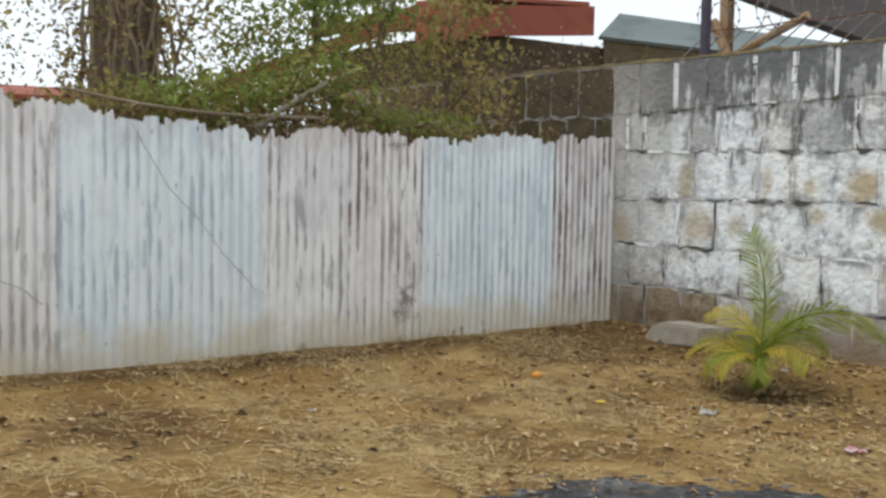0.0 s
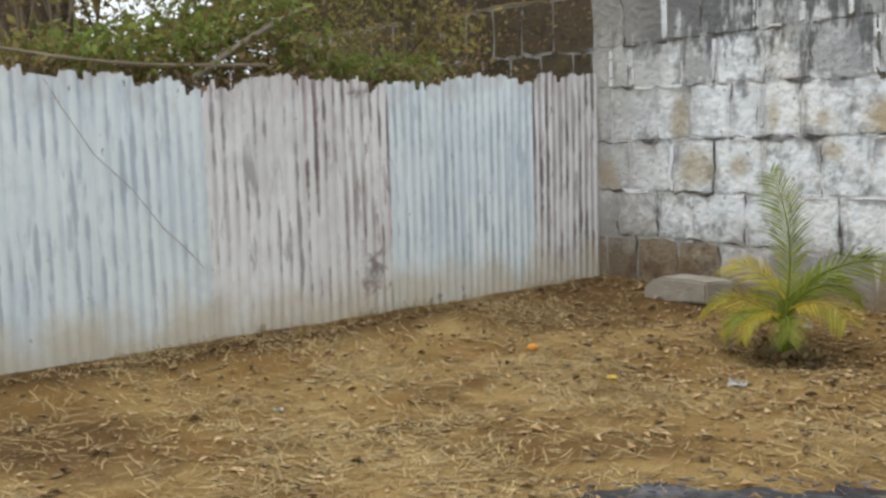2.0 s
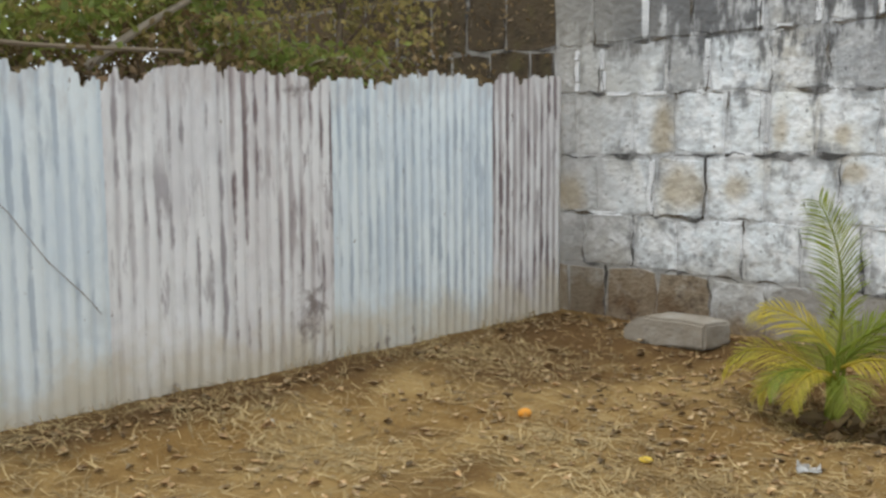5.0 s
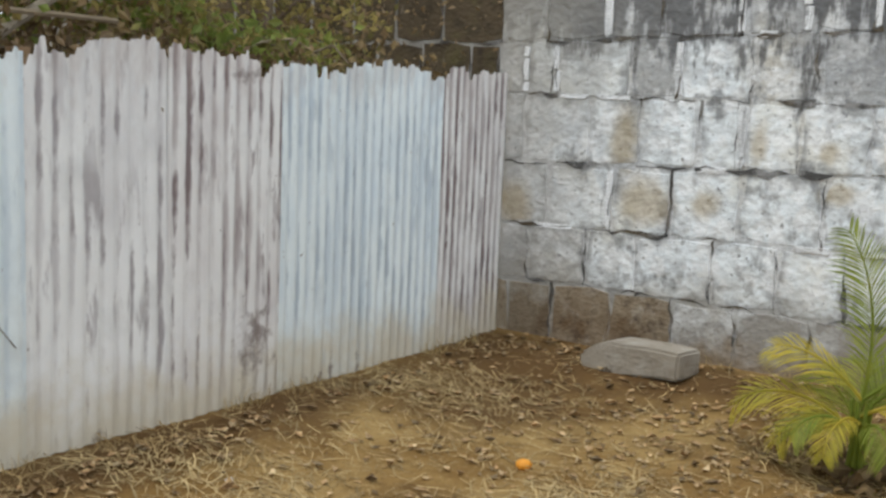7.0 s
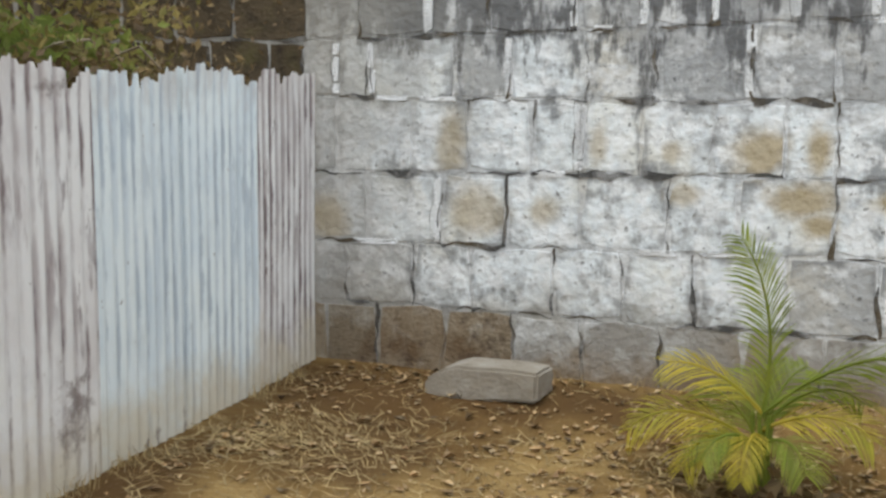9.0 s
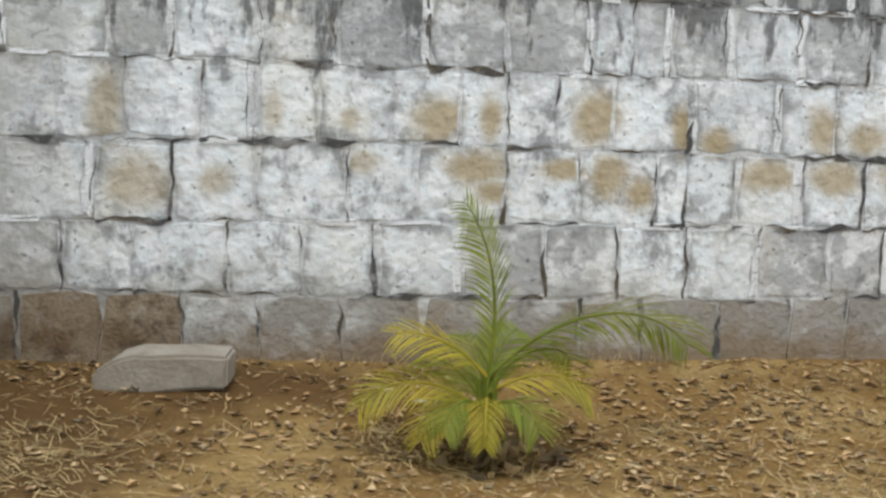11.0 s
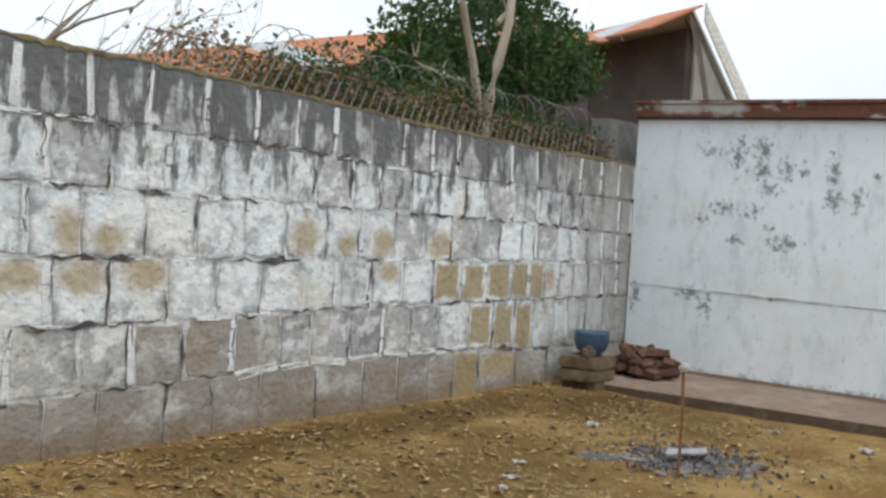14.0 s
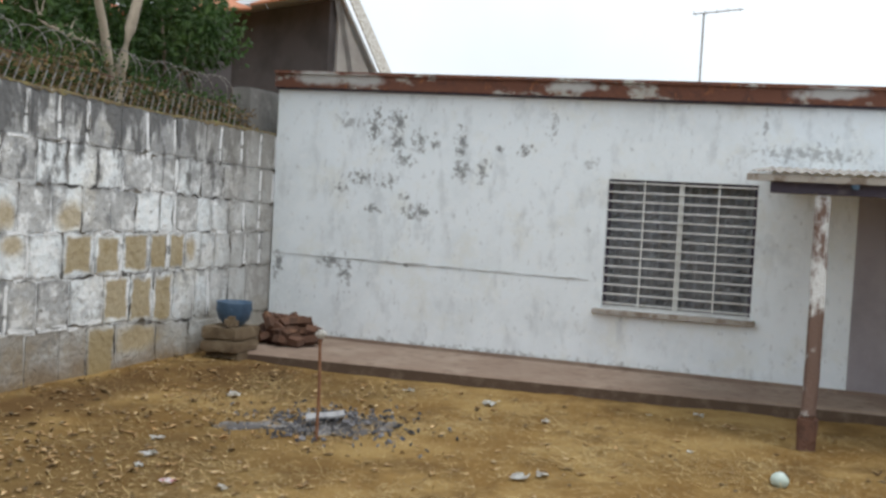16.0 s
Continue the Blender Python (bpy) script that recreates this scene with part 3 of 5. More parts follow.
build_ground()


# ---- zinc fence ----
def fence_top(y):
    pts = [(-9, 1.95), (1.7, 1.94), (2.1, 1.91), (2.9, 1.83), (3.6, 1.77), (4.3, 1.80), (5.2, 1.80), (6.7, 1.83), (7.6, 1.88)]
    return float(np.interp(y, [p[0] for p in pts], [p[1] for p in pts]))


def zinc_sheet(y0, y1, material, parent, seed, proud):
    """One corrugated sheet, torn along its upper edge, with a muddy foot strip of its own."""
    rng = np.random.default_rng(seed)
    pitch, amp, per = PITCH, 0.0065, 8
    n = int(round((y1 - y0) / pitch)) * per
    rows = [0.0, 0.10, 0.22, 0.36, 0.75, 1.1, 1.45, 0.93, 1.0]
    tear = 0.0
    verts, faces, tears = [], [], []
    for i in range(n + 1):
        y = y0 + (y1 - y0) * i / n
        if i % 3 == 0:
            tear = 0.7 * tear + rng.normal(0, 0.015)
            if rng.random() < 0.05:
                tear -= rng.uniform(0.03, 0.09)
        tears.append(tear)
        top = fence_top(y) + max(-0.10, min(0.05, tear))
        low = ground_z(FENCE_X, y) - 0.05
        for k in range(9):
            if k < 7:
                z = low + (1.60 - low) * k / 6 if k else low
            else:
                z = 1.60 + (top - 1.60) * (k - 6) / 2
            bow = 0.012 * noise.noise((y * 0.9, z * 0.8, seed))
            x = FENCE_X + proud + bow + amp * math.sin(2 * math.pi * y / pitch) + (0.012 * abs(noise.noise((y * 9, 2, seed))) if k == 8 else 0)
            verts.append((x, y, z))
    for i in range(n):
        for k in range(8):
            a = i * 9 + k
            faces.append((a, a + 9, a + 10, a + 1))
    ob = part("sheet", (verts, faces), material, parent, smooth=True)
    return ob


def build_fence_lines():
    """Loose wire that hangs against the sheets."""
    for pts in ([(2.62, 1.80), (2.72, 1.62), (2.91, 1.32), (3.15, 1.08), (3.34, 0.82), (3.54, 0.62), (3.62, 0.52)], [(1.45, 0.74), (1.71, 0.68), (1.85, 0.62), (1.99, 0.50)]):
        w = part("loose_wire", tube([(FENCE_X + 0.024 + 0.004 * math.sin(i * 2), y, z) for i, (y, z) in enumerate(pts)], 0.003, 5), M_STEEL, smooth=True)
        tagged(w, "thin dark loose wire hanging against the zinc fence", "wire")


def build_fence():
    fence = thing("zinc_fence", "tall fence of whitewashed corrugated zinc sheets with a torn upper edge", "fence", kind="structure")
    edges = [-8.6 + 0.77 * i for i in range(14)]
    plan = [(a, a + 0.78, M_ZINC_PINK) for a in edges if a < 1.2] + [
        (1.30, 2.10, M_ZINC_PINK), (2.08, 2.90, M_ZINC_BLUE), (2.88, 3.68, M_ZINC_BLUE), (3.67, 4.46, M_ZINC_PINK), (4.44, 5.23, M_ZINC_DARK),
        (5.22, 6.00, M_ZINC_BLUE), (5.98, 6.77, M_ZINC_BLUE), (6.75, 7.60, M_ZINC_DARK)]
    for i, (a, b, m) in enumerate(plan):
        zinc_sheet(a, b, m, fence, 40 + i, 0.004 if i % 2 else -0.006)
    # timber rails and posts behind the sheets
    for z in (0.5, 1.5):
        part("rail", box(FENCE_X - 0.075, FENCE_X - 0.03, -8.6, 7.6, z, z + 0.07), M_WOOD, fence)
    for y in np.arange(-8, 7.6, 1.95):
        part("post", box(FENCE_X - 0.15, FENCE_X - 0.077, y, y + 0.07, -0.3, 1.75), M_WOOD, fence)


build_fence()
build_fence_lines()


# ---- block wall ----
# heights of the bed joints, which wander along the wall
BEDS = [((-7, -0.12), (6, -0.12)),
        ((-6.7, 0.42), (-4.5, 0.39), (-2.1, 0.38), (-0.4, 0.42), (1.0, 0.46), (2.2, 0.46), (3.7, 0.38), (5.5, 0.36)),
        ((-6.7, 0.81), (-4, 0.82), (-0.8, 0.83), (0.9, 0.87), (5.5, 0.88)),
        ((-6.7, 1.24), (-4.4, 1.28), (-2, 1.26), (5.5, 1.25)),
        ((-6.7, 1.72), (-4.4, 1.70), (-2, 1.71), (0.3, 1.67), (3, 1.64), (5.5, 1.56)),
        ((-12, 2.08), (-6.5, 2.08), (-3.6, 2.15), (-1.0, 2.11), (0.5, 2.08), (1.5, 2.02), (5.5, 1.94))]
# upright joints, course by course
JOINTS = [
    [-7.0, -6.62, -6.26, -5.82, -5.38, -4.94, -4.47, -3.99, -3.55, -3.04, -2.65, -2.16, -1.70, -1.32, -0.81, -0.39, 0.06, 0.64, 1.17, 1.6, 2.0, 2.35, 2.75, 3.35, 3.9, 4.4, 4.9, 5.5],
    [-7.0, -6.47, -6.02, -5.64, -5.12, -4.70, -4.28, -3.77, -3.28, -2.83, -2.40, -1.93, -1.48, -1.06, -0.66, -0.20, 0.23, 0.55, 0.97, 1.39, 1.72, 2.1, 2.55, 2.92, 3.28, 3.6, 3.95, 4.25, 4.6, 4.95, 5.5],
    [-7.0, -6.8, -6.34, -5.84, -5.43, -4.97, -4.45, -4.06, -3.53, -3.09, -2.61, -2.43, -2.12, -1.68, -1.27, -0.82, -0.41, 0.01, 0.40, 0.82, 1.20, 1.59, 2.0, 2.40, 2.79, 3.18, 3.51, 3.77, 4.05, 4.31, 4.61, 4.93, 5.25, 5.5],
    [-7.0, -6.54, -6.03, -5.68, -5.28, -4.96, -4.62, -4.21, -3.82, -3.54, -3.25, -2.91, -2.42, -1.86, -1.49, -1.02, -0.60, -0.17, 0.23, 0.66, 1.02, 1.45, 1.85, 2.22, 2.60, 2.95, 3.32, 3.61, 3.96, 4.22, 4.54, 4.88, 5.2, 5.5],
    [-6.76, -6.53, -6.29, -5.77, -5.41, -4.95, -4.55, -4.0, -3.57, -3.05, -2.80, -2.57, -2.19, -1.73, -1.31, -0.83, -0.40, 0.07, 0.50, 0.92, 1.26, 1.65, 2.02, 2.40, 2.77, 3.17, 3.60, 4.0, 4.42, 4.81, 5.2, 5.5],
    [-6.75, -6.38, -5.91, -5.56, -5.02, -4.6, -4.2, -3.77, -3.35, -2.85, -2.40, -1.94, -1.45, -1.01, -0.54, -0.09, 0.31, 0.72, 1.12, 1.55, 1.93, 2.28, 2.68, 3.12, 3.55, 4.05, 4.36, 4.78, 5.16, 5.5],
]


def bed(c, x):
    return wall_top(x) - 0.02 if c > 5 else float(np.interp(x, *zip(*BEDS[c])))


def wall_top(x):
    return float(np.interp(x, [-12, -6.7, -3.0, -1.0, 0.4, 1.6, 3.4, 6], [2.60, 2.60, 2.59, 2.55, 2.50, 2.44, 2.385, 2.36]))


def block_mesh(seed):
    """A worn block face of unit width and height: an uneven front whose ragged rim dives into the mortar."""
    rng = np.random.default_rng(seed)
    verts, faces = [], []
    g = [-0.5, -0.488, -0.16, 0.16, 0.488, 0.5]
    nick = rng.normal(0, 0.020, (4, 6))
    for j in range(6):
        for i in range(6):
            rim = i in (0, 5) or j in (0, 5)
            x, z = g[i], g[j]
            # each side of the block wanders in and out
            if i in (0, 1, 4, 5):
                x += nick[0 if i < 2 else 1][j]
            else:
                x += rng.normal(0, 0.03)
            if j in (0, 1, 4, 5):
                z += nick[2 if j < 2 else 3][i]
            else:
                z += rng.normal(0, 0.03)
            if i in (0, 1, 4, 5) and j in (0, 1, 4, 5):
                x, z = x * 0.955, z * 0.955
            verts.append((x, 0.012 if rim else rng.normal(0, 0.0018), z))
    for j in range(5):
        for i in range(5):
            a = j * 6 + i
            faces.append((a, a + 1, a + 7, a + 6))
    return verts, faces


BARE_SPOTS = [(2.2, 1.06), (2.6, 1.08), (2.98, 1.07), (3.35, 1.07), (3.65, 1.06), (2.75, 0.68), (3.11, 0.69), (3.45, 0.71), (2.55, 0.27)]


def build_block_wall():
    wall = thing("wall_north", "high wall of whitewashed stone blocks with dark weathered joints", "wall", kind="structure")
    # core
    xs = list(np.arange(-12, 5.61, 0.4)) + [5.6]
    verts, faces = [], []
    for x in xs:
        t = bed(5, x)
        verts += [(x, WALL_Y + 0.002, -0.4), (x, WALL_Y + 0.002, t), (x, WALL_Y + 0.17, t), (x, WALL_Y + 0.17, -0.4)]
    for i in range(len(xs) - 1):
        a = i * 4
        for k in range(4):
            faces.append((a + k, a + 4 + k, a + 4 + (k + 1) % 4, a + (k + 1) % 4))
    faces += [(0, 1, 2, 3), tuple(len(verts) - 4 + k for k in (3, 2, 1, 0))]
    part("mortar", (verts, faces), M_MORTAR, wall)
    verts, faces = [], []
    for x in xs:
        t, low = wall_top(x) - 0.01, bed(5, x) + 0.002
        verts += [(x, WALL_Y + 0.002, low), (x, WALL_Y + 0.002, t), (x, WALL_Y + 0.165, t), (x, WALL_Y + 0.165, low)]
    for i in range(len(xs) - 1):
        a = i * 4
        for k in range(4):
            faces.append((a + k, a + 4 + k, a + 4 + (k + 1) % 4, a + (k + 1) % 4))
    part("upper_mortar", (verts, faces), M_MORTAR, wall)
    # mossy crust along the top
    verts, faces = [], []
    xs = np.arange(-12, 5.55, 0.05)
    for x in xs:
        t = wall_top(x) - 0.012
        n1 = 0.03 * abs(noise.noise((x * 5, 1, 1))) + 0.012
        d = 0.05 * abs(noise.noise((x * 7, 4, 2)))
        verts += [(x, WALL_Y - 0.004 - d * 0.2, t - d), (x, WALL_Y + 0.01, t + n1), (x, WALL_Y + 0.09, t + n1 * 1.4), (x, WALL_Y + 0.18, t + n1)]
    for i in range(len(xs) - 1):
        for k in range(3):
            a = i * 4 + k
            faces.append((a, a + 4, a + 5, a + 1))
    part("moss_crust", (verts, faces), M_CAP, wall, smooth=True)
    # blocks, course by course
    rng = np.random.default_rng(7)
    variants = {}
    shapes = [block_mesh(s) for s in range(12)]

    def variant(k, m):
        if (k, m.name) not in variants:
            variants[k, m.name] = mesh_of("block", *shapes[k], m, False)
        return variants[k, m.name]

    crack_v, crack_f = [], []

    def crack(p, q, wide, seed):
        """A ragged mould-filled joint from p to q, fading in and out."""
        n = max(4, int(((q[0] - p[0]) ** 2 + (q[1] - p[1]) ** 2) ** 0.5 / 0.025))
        dx, dz = q[0] - p[0], q[1] - p[1]
        ln = (dx * dx + dz * dz) ** 0.5
        nx, nz = -dz / ln, dx / ln
        prev = None
        for i in range(n + 1):
            t = i / n
            off = 0.030 * noise.noise((p[0] * 3 + t * ln * 9, p[1] * 3 + seed, 1)) + 0.004 * noise.noise((t * ln * 40, seed, 4))
            w = wide * (0.12 + 2.0 * noise.noise((p[0] * 2 + dx * t * 5, p[1] * 2 + dz * t * 5, seed * 0.37)))
            w = max(0.0, w) + 0.0008
            cx, cz = p[0] + dx * t + nx * off, p[1] + dz * t + nz * off
            o = len(crack_v)
            crack_v.extend([(cx - nx * w, WALL_Y - 0.0095, cz - nz * w), (cx + nx * w, WALL_Y - 0.0095, cz + nz * w)])
            if prev is not None:
                crack_f.append((prev, prev + 1, o + 1, o))
            prev = o

    def flake(cx, cz, w, h, lean=0.03):
        """White mortar squeezed out of a joint."""
        lump = new("mortar_fill", variant(int(rng.integers(12)), M_MORTAR_WHITE))
        lump.parent = wall
        lump.matrix_basis = Matrix.LocRotScale((cx, WALL_Y - 0.008 + rng.normal(0, 0.001), cz), Euler((0, rng.normal(0, lean), 0)), (w, 1, h))

    for c in range(6):
        edges = JOINTS[c]
        if c > 3:
            edges = list(np.arange(-11.9 + 0.17 * c, edges[0] - 0.15, 0.42)) + edges
        for x, x1 in zip(edges, edges[1:]):
            w, cx = x1 - x, (x + x1) / 2
            z0, z1 = bed(c, cx), bed(c + 1, cx)
            cz = (z0 + z1) / 2
            m = M_BLOCK_WEST if cx < -4.2 else M_BLOCK_MIDDLE if cx < -2.1 else M_BLOCK_EAST
            if c > 3 or c < 2 and cx < 2.4:
                m = M_BLOCK
            if cx < -6.75 and c > 3:
                m = M_BLOCK_MOSS
            elif any(abs(cx - sx) < w / 2 and abs(cz - sz) < 0.2 for sx, sz in BARE_SPOTS):
                m = M_BLOCK_TAN2
            elif c == 5:
                m = M_BLOCK_GREY if cx > -4.6 and rng.random() < 0.75 else M_BLOCK_GREYISH
            elif c == 4 and rng.random() < (0.35 if cx < -0.4 else 0.7) or c == 3 and cx > 0.8 and rng.random() < 0.3:
                m = M_BLOCK_GREYISH
            elif c == 0 and cx < 2.4:
                m = M_BLOCK_BROWN if cx < -5.2 else M_BLOCK_LOW
            elif c == 1 and (-1.95 < cx < 0.6 or cx < -5.9 or rng.random() < 0.3):
                m = M_BLOCK_GREY if -1.5 < cx < 0.4 and rng.random() < 0.45 else M_BLOCK_LOW if -0.9 < cx < 0.3 else M_BLOCK_GREYISH
            elif c == 1 and 0.6 < cx < 2.2:
                m = M_BLOCK_GREYISH
            wide = cx > -6.7 and rng.random() < (0.0, 0.25, 0.25, 0.25, 0.5, 0.9)[c]
            gap = rng.uniform(0.045, 0.065) if wide else rng.uniform(0.012, 0.026)
            ob = new("block", variant(int(rng.integers(12)), m))
            ob.parent = wall
            ob.matrix_basis = Matrix.LocRotScale((cx, WALL_Y - 0.004 + rng.normal(0, 0.0012), cz + rng.normal(0, 0.005)), Euler((rng.normal(0, 0.003), rng.normal(0, 0.016), rng.normal(0, 0.003))), (w - gap, 1, z1 - z0 - rng.uniform(0.010, 0.022)))
            dark = 0.9 if c in (0, 1) else 0.75
            if rng.random() < dark:
                crack((x1 - gap * 0.3, z0), (x1 - gap * 0.3 + rng.normal(0, 0.012), z1), rng.uniform(0.006, 0.017), rng.uniform(0, 50))
            if wide and rng.random() < 0.7:
                crack((x1 - gap, z0), (x1 - gap, z1), rng.uniform(0.004, 0.009), rng.uniform(0, 50))
            if rng.random() < 0.9:
                crack((x, bed(c, x)), (x1, bed(c, x1)), rng.uniform(0.007, 0.020), rng.uniform(0, 50))
            if wide:
                cut = np.sort(rng.uniform(z0 + 0.08, z1 - 0.08, int(rng.integers(0, 3))))
                ends = [z0 + 0.02, *cut, z1 - 0.02]
                for a, b in zip(ends, ends[1:]):
                    if b - a > 0.06 and rng.random() < 0.9:
                        flake(x1 - gap / 2 + rng.normal(0, 0.004), (a + b) / 2, gap * rng.uniform(0.7, 1.0), b - a - 0.01, 0.05)
            if 0 < c < 5 and cx > -6.6 and rng.random() < 0.3:
                lw = w * rng.uniform(0.25, 0.7)
                flake(cx + rng.uniform(-0.4, 0.4) * (w - lw), z1, lw, rng.uniform(0.022, 0.045), 0.02)
            # thick spill of mortar along the bed above the footing course
            if c == 1 and -0.4 < cx < 2.6:
                flake(cx, z0, w * 0.95, rng.uniform(0.03, 0.075), 0.06)
    tagged(part("joint_cracks", (crack_v, crack_f), M_CRACK, wall, "dark mouldy joints"), kind="stuff")


# ---- house ----
WIN = (2.34, 3.80, 0.71, 2.02)


def build_house():
    house = thing("house", "low white plastered house with peeling paint and a rusty eave", "house", (HOUSE_X, 0, 0))
    y0, y1, top = -6.0, 7.62, 2.90
    wy0, wy1, wz0, wz1 = WIN
    th = 0.16
    bm = bmesh.new()
    for a, b, c, d in ((y0, wy0, -0.3, top), (wy1, y1, -0.3, top), (wy0, wy1, -0.3, wz0), (wy0, wy1, wz1, top)):
        bmesh.ops.create_cube(bm, size=1, matrix=Matrix.Translation((th / 2, (a + b) / 2, (c + d) / 2)) @ Matrix.Diagonal((th, b - a, d - c, 1)))
    part("front_wall", bm, M_PLASTER, house)
    part("side_wall", box(th, 6.0, y1 - 0.16, y1, -0.3, top), M_PLASTER, house)
    part("side_wall", box(th, 6.0, y0, y0 + 0.16, -0.3, top), M_PLASTER, house)
    part("back_wall", box(5.84, 6.0, y0 + 0.16, y1 - 0.16, -0.3, top), M_PLASTER, house)
    part("room_floor", box(th, 5.84, y0 + 0.16, y1 - 0.16, -0.1, 0.1), M_ROOM, house)
    # roof slab falls a little towards the south, with a rusty sheet-metal eave
    def sloped(x0, x1, za, zb, m, name, lab=""):
        f = lambda y: -0.10 * (y1 - y) / (y1 - 1.2)
        v = []
        for y in (y0 - 0.1, y1):
            v += [(x0, y, za + f(y)), (x1, y, za + f(y)), (x1, y, zb + f(y)), (x0, y, zb + f(y))]
        return part(name, (v, [(0, 1, 2, 3), (7, 6, 5, 4), (0, 4, 5, 1), (1, 5, 6, 2), (2, 6, 7, 3), (3, 7, 4, 0)]), m, house, lab)
    sloped(-0.06, 6.1, 2.90, 2.96, M_CONCRETE, "roof_slab")
    sloped(-0.10, -0.062, 2.885, 3.06, M_RUST, "eave", "rusty sheet-metal eave with pale patches")
    sloped(-0.13, -0.102, 3.03, 3.065, M_RUST, "eave_lip")
    # dark strip added below the eave in place of the shade there
    sloped(-0.062, -0.004, 2.865, 2.898, M_BEAM, "eave_shade_strip")
    # hairline ledge of plaster along the crack
    pts = [(-0.004, y, 1.02 - 0.01 * (7.5 - y) + 0.006 * noise.noise((y * 6, 0, 0))) for y in np.arange(3.95, 7.56, 0.06)]
    part("crack", tube(pts, [0.009 * (0.3 + abs(noise.noise((p[1] * 3, 5, 0))) * 2) for p in pts], 5), M_PEEL, house)
    # window
    win = part("window", box(0.05, 0.075, wy0, wy1, wz0, wz0 + 0.03), M_BAR, house, "barred window with horizontal rails over grey glass")
    for a, b, c, d in ((wy0, wy0 + 0.03, wz0 + 0.03, wz1), (wy1 - 0.03, wy1, wz0 + 0.03, wz1), (wy0 + 0.03, wy1 - 0.03, wz1 - 0.03, wz1)):
        part("frame", box(0.05, 0.075, a, b, c, d), M_BEAM, win)
    part("mullion", box(0.048, 0.085, 3.045, 3.095, wz0 + 0.03, wz1 - 0.03), M_BAR, win)
    for k in range(14):
        z = wz0 + 0.05 + (wz1 - wz0 - 0.09) * k / 13
        part("rail", box(0.012, 0.024, wy0 + 0.004, wy1 - 0.004, z, z + 0.014), M_BAR, win)
    for k in range(1, 4):
        y = wy0 + (wy1 - wy0) * k / 4
        part("upright", box(0.026, 0.040, y - 0.008, y + 0.008, wz0 + 0.02, wz1 - 0.01), M_BAR, win)
    for a, b in ((wy0 + 0.03, 3.045), (3.095, wy1 - 0.03)):
        g = part("pane", box(0.060, 0.066, a, b, wz0 + 0.03, wz1 - 0.03), M_GLASS, win)
        g.visible_shadow = False
    v, f = [], []
    ys = np.arange(wy0 - 0.2, wy1 + 0.2, 0.03)
    for y in ys:
        v += [(0.17 + 0.02 * math.sin(y * 34), y, 0.4), (0.17 + 0.02 * math.sin(y * 34), y, 2.3)]
    f = [(2 * i, 2 * i + 2, 2 * i + 3, 2 * i + 1) for i in range(len(ys) - 1)]
    part("curtain", (v, f), M_CURTAIN, win, smooth=True)
    part("sill", rough_box(-0.09, 0.05, wy0 - 0.05, wy1 + 0.08, wz0 - 0.055, wz0 - 0.002, 0.008, 0.006, 3), M_SILL, house, "stained concrete window sill")
    # thin added panel: the shade under the porch roof painted onto the wall
    part("porch_shade_panel", box(-0.007, -0.003, -5.9, 1.43, 0.136, 2.12), M_MAUVE_SHADE, house, "house wall under the porch with its shade painted in mauve")
    part("tide_strip", box(-0.006, -0.002, -5.9, y1 - 0.02, 0.09, 0.135), M_WALK, house)

    walk_pts = [(4.05, 7.30), (4.12, 6.7), (4.33, 4.0), (4.62, 1.6), (4.8, -0.5), (4.9, -6)]
    v, f = [], []
    for x, y in walk_pts:
        v += [(x, y, -0.35), (x, y, 0.065), (x + 0.05, y, 0.085), (HOUSE_X - 0.002, y, 0.10), (HOUSE_X - 0.002, y, -0.35)]
    n = 5
    for i in range(len(walk_pts) - 1):
        for k in range(4):
            a = i * n + k
            f.append((a, a + 1, a + n + 1, a + n))
    f.append((4, 3, 2, 1, 0))
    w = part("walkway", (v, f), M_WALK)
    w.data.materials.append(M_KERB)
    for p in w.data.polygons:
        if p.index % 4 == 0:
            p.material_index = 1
    tagged(w, "narrow worn concrete walkway with a dark kerb along the house", "walkway", kind="structure")


def build_porch():
    porch = thing("porch", "sagging porch roof with stained edge on a flaking post", "porch", (0, 0, 0))
    # roof sheet
    v, f = [], []
    ys = np.arange(-4.5, 2.281, 0.019)
    for y in ys:
        s = 0.010 * math.sin(y * 2 * math.pi / 0.076)
        v += [(3.20, y, 2.055 + s), (4.3, y, 2.125 + s), (HOUSE_X - 0.005, y, 2.20 + s)]
    for i in range(len(ys) - 1):
        for k in range(2):
            a = i * 3 + k
            f.append((a, a + 1, a + 4, a + 3))
    ob = part("roof_sheet", (v, f), M_PORCH, porch)
    part("edge_board", rough_box(3.215, 3.245, -4.5, 2.27, 1.985, 2.04, 0.004, 0.008, 5, 3), M_SILL, porch)
    part("front_beam", box(3.29, 3.39, -4.5, 2.10, 1.90, 2.04, 0.006), M_BEAM, porch)
    part("end_rafter", box(3.39, HOUSE_X - 0.01, 2.03, 2.10, 1.97, 2.05), M_BEAM, porch)
    post = part("post", rough_box(3.29, 3.40, 1.655, 1.765, 0.20, 1.90, 0.02, 0.012, 8, 5), M_POST, porch, "post with flaking white paint")
    part("foot", rough_box(3.275, 3.415, 1.64, 1.78, -0.15, 0.22, 0.02, 0.02, 9, 3), M_POSTFOOT, post)
    part("lamp_holder", rough_box(3.22, 3.28, 1.46, 1.52, 1.945, 2.005, 0.01, 0.004, 2, 1), M_BLUE, porch, "small blue plastic fitting")


build_house()
build_porch()


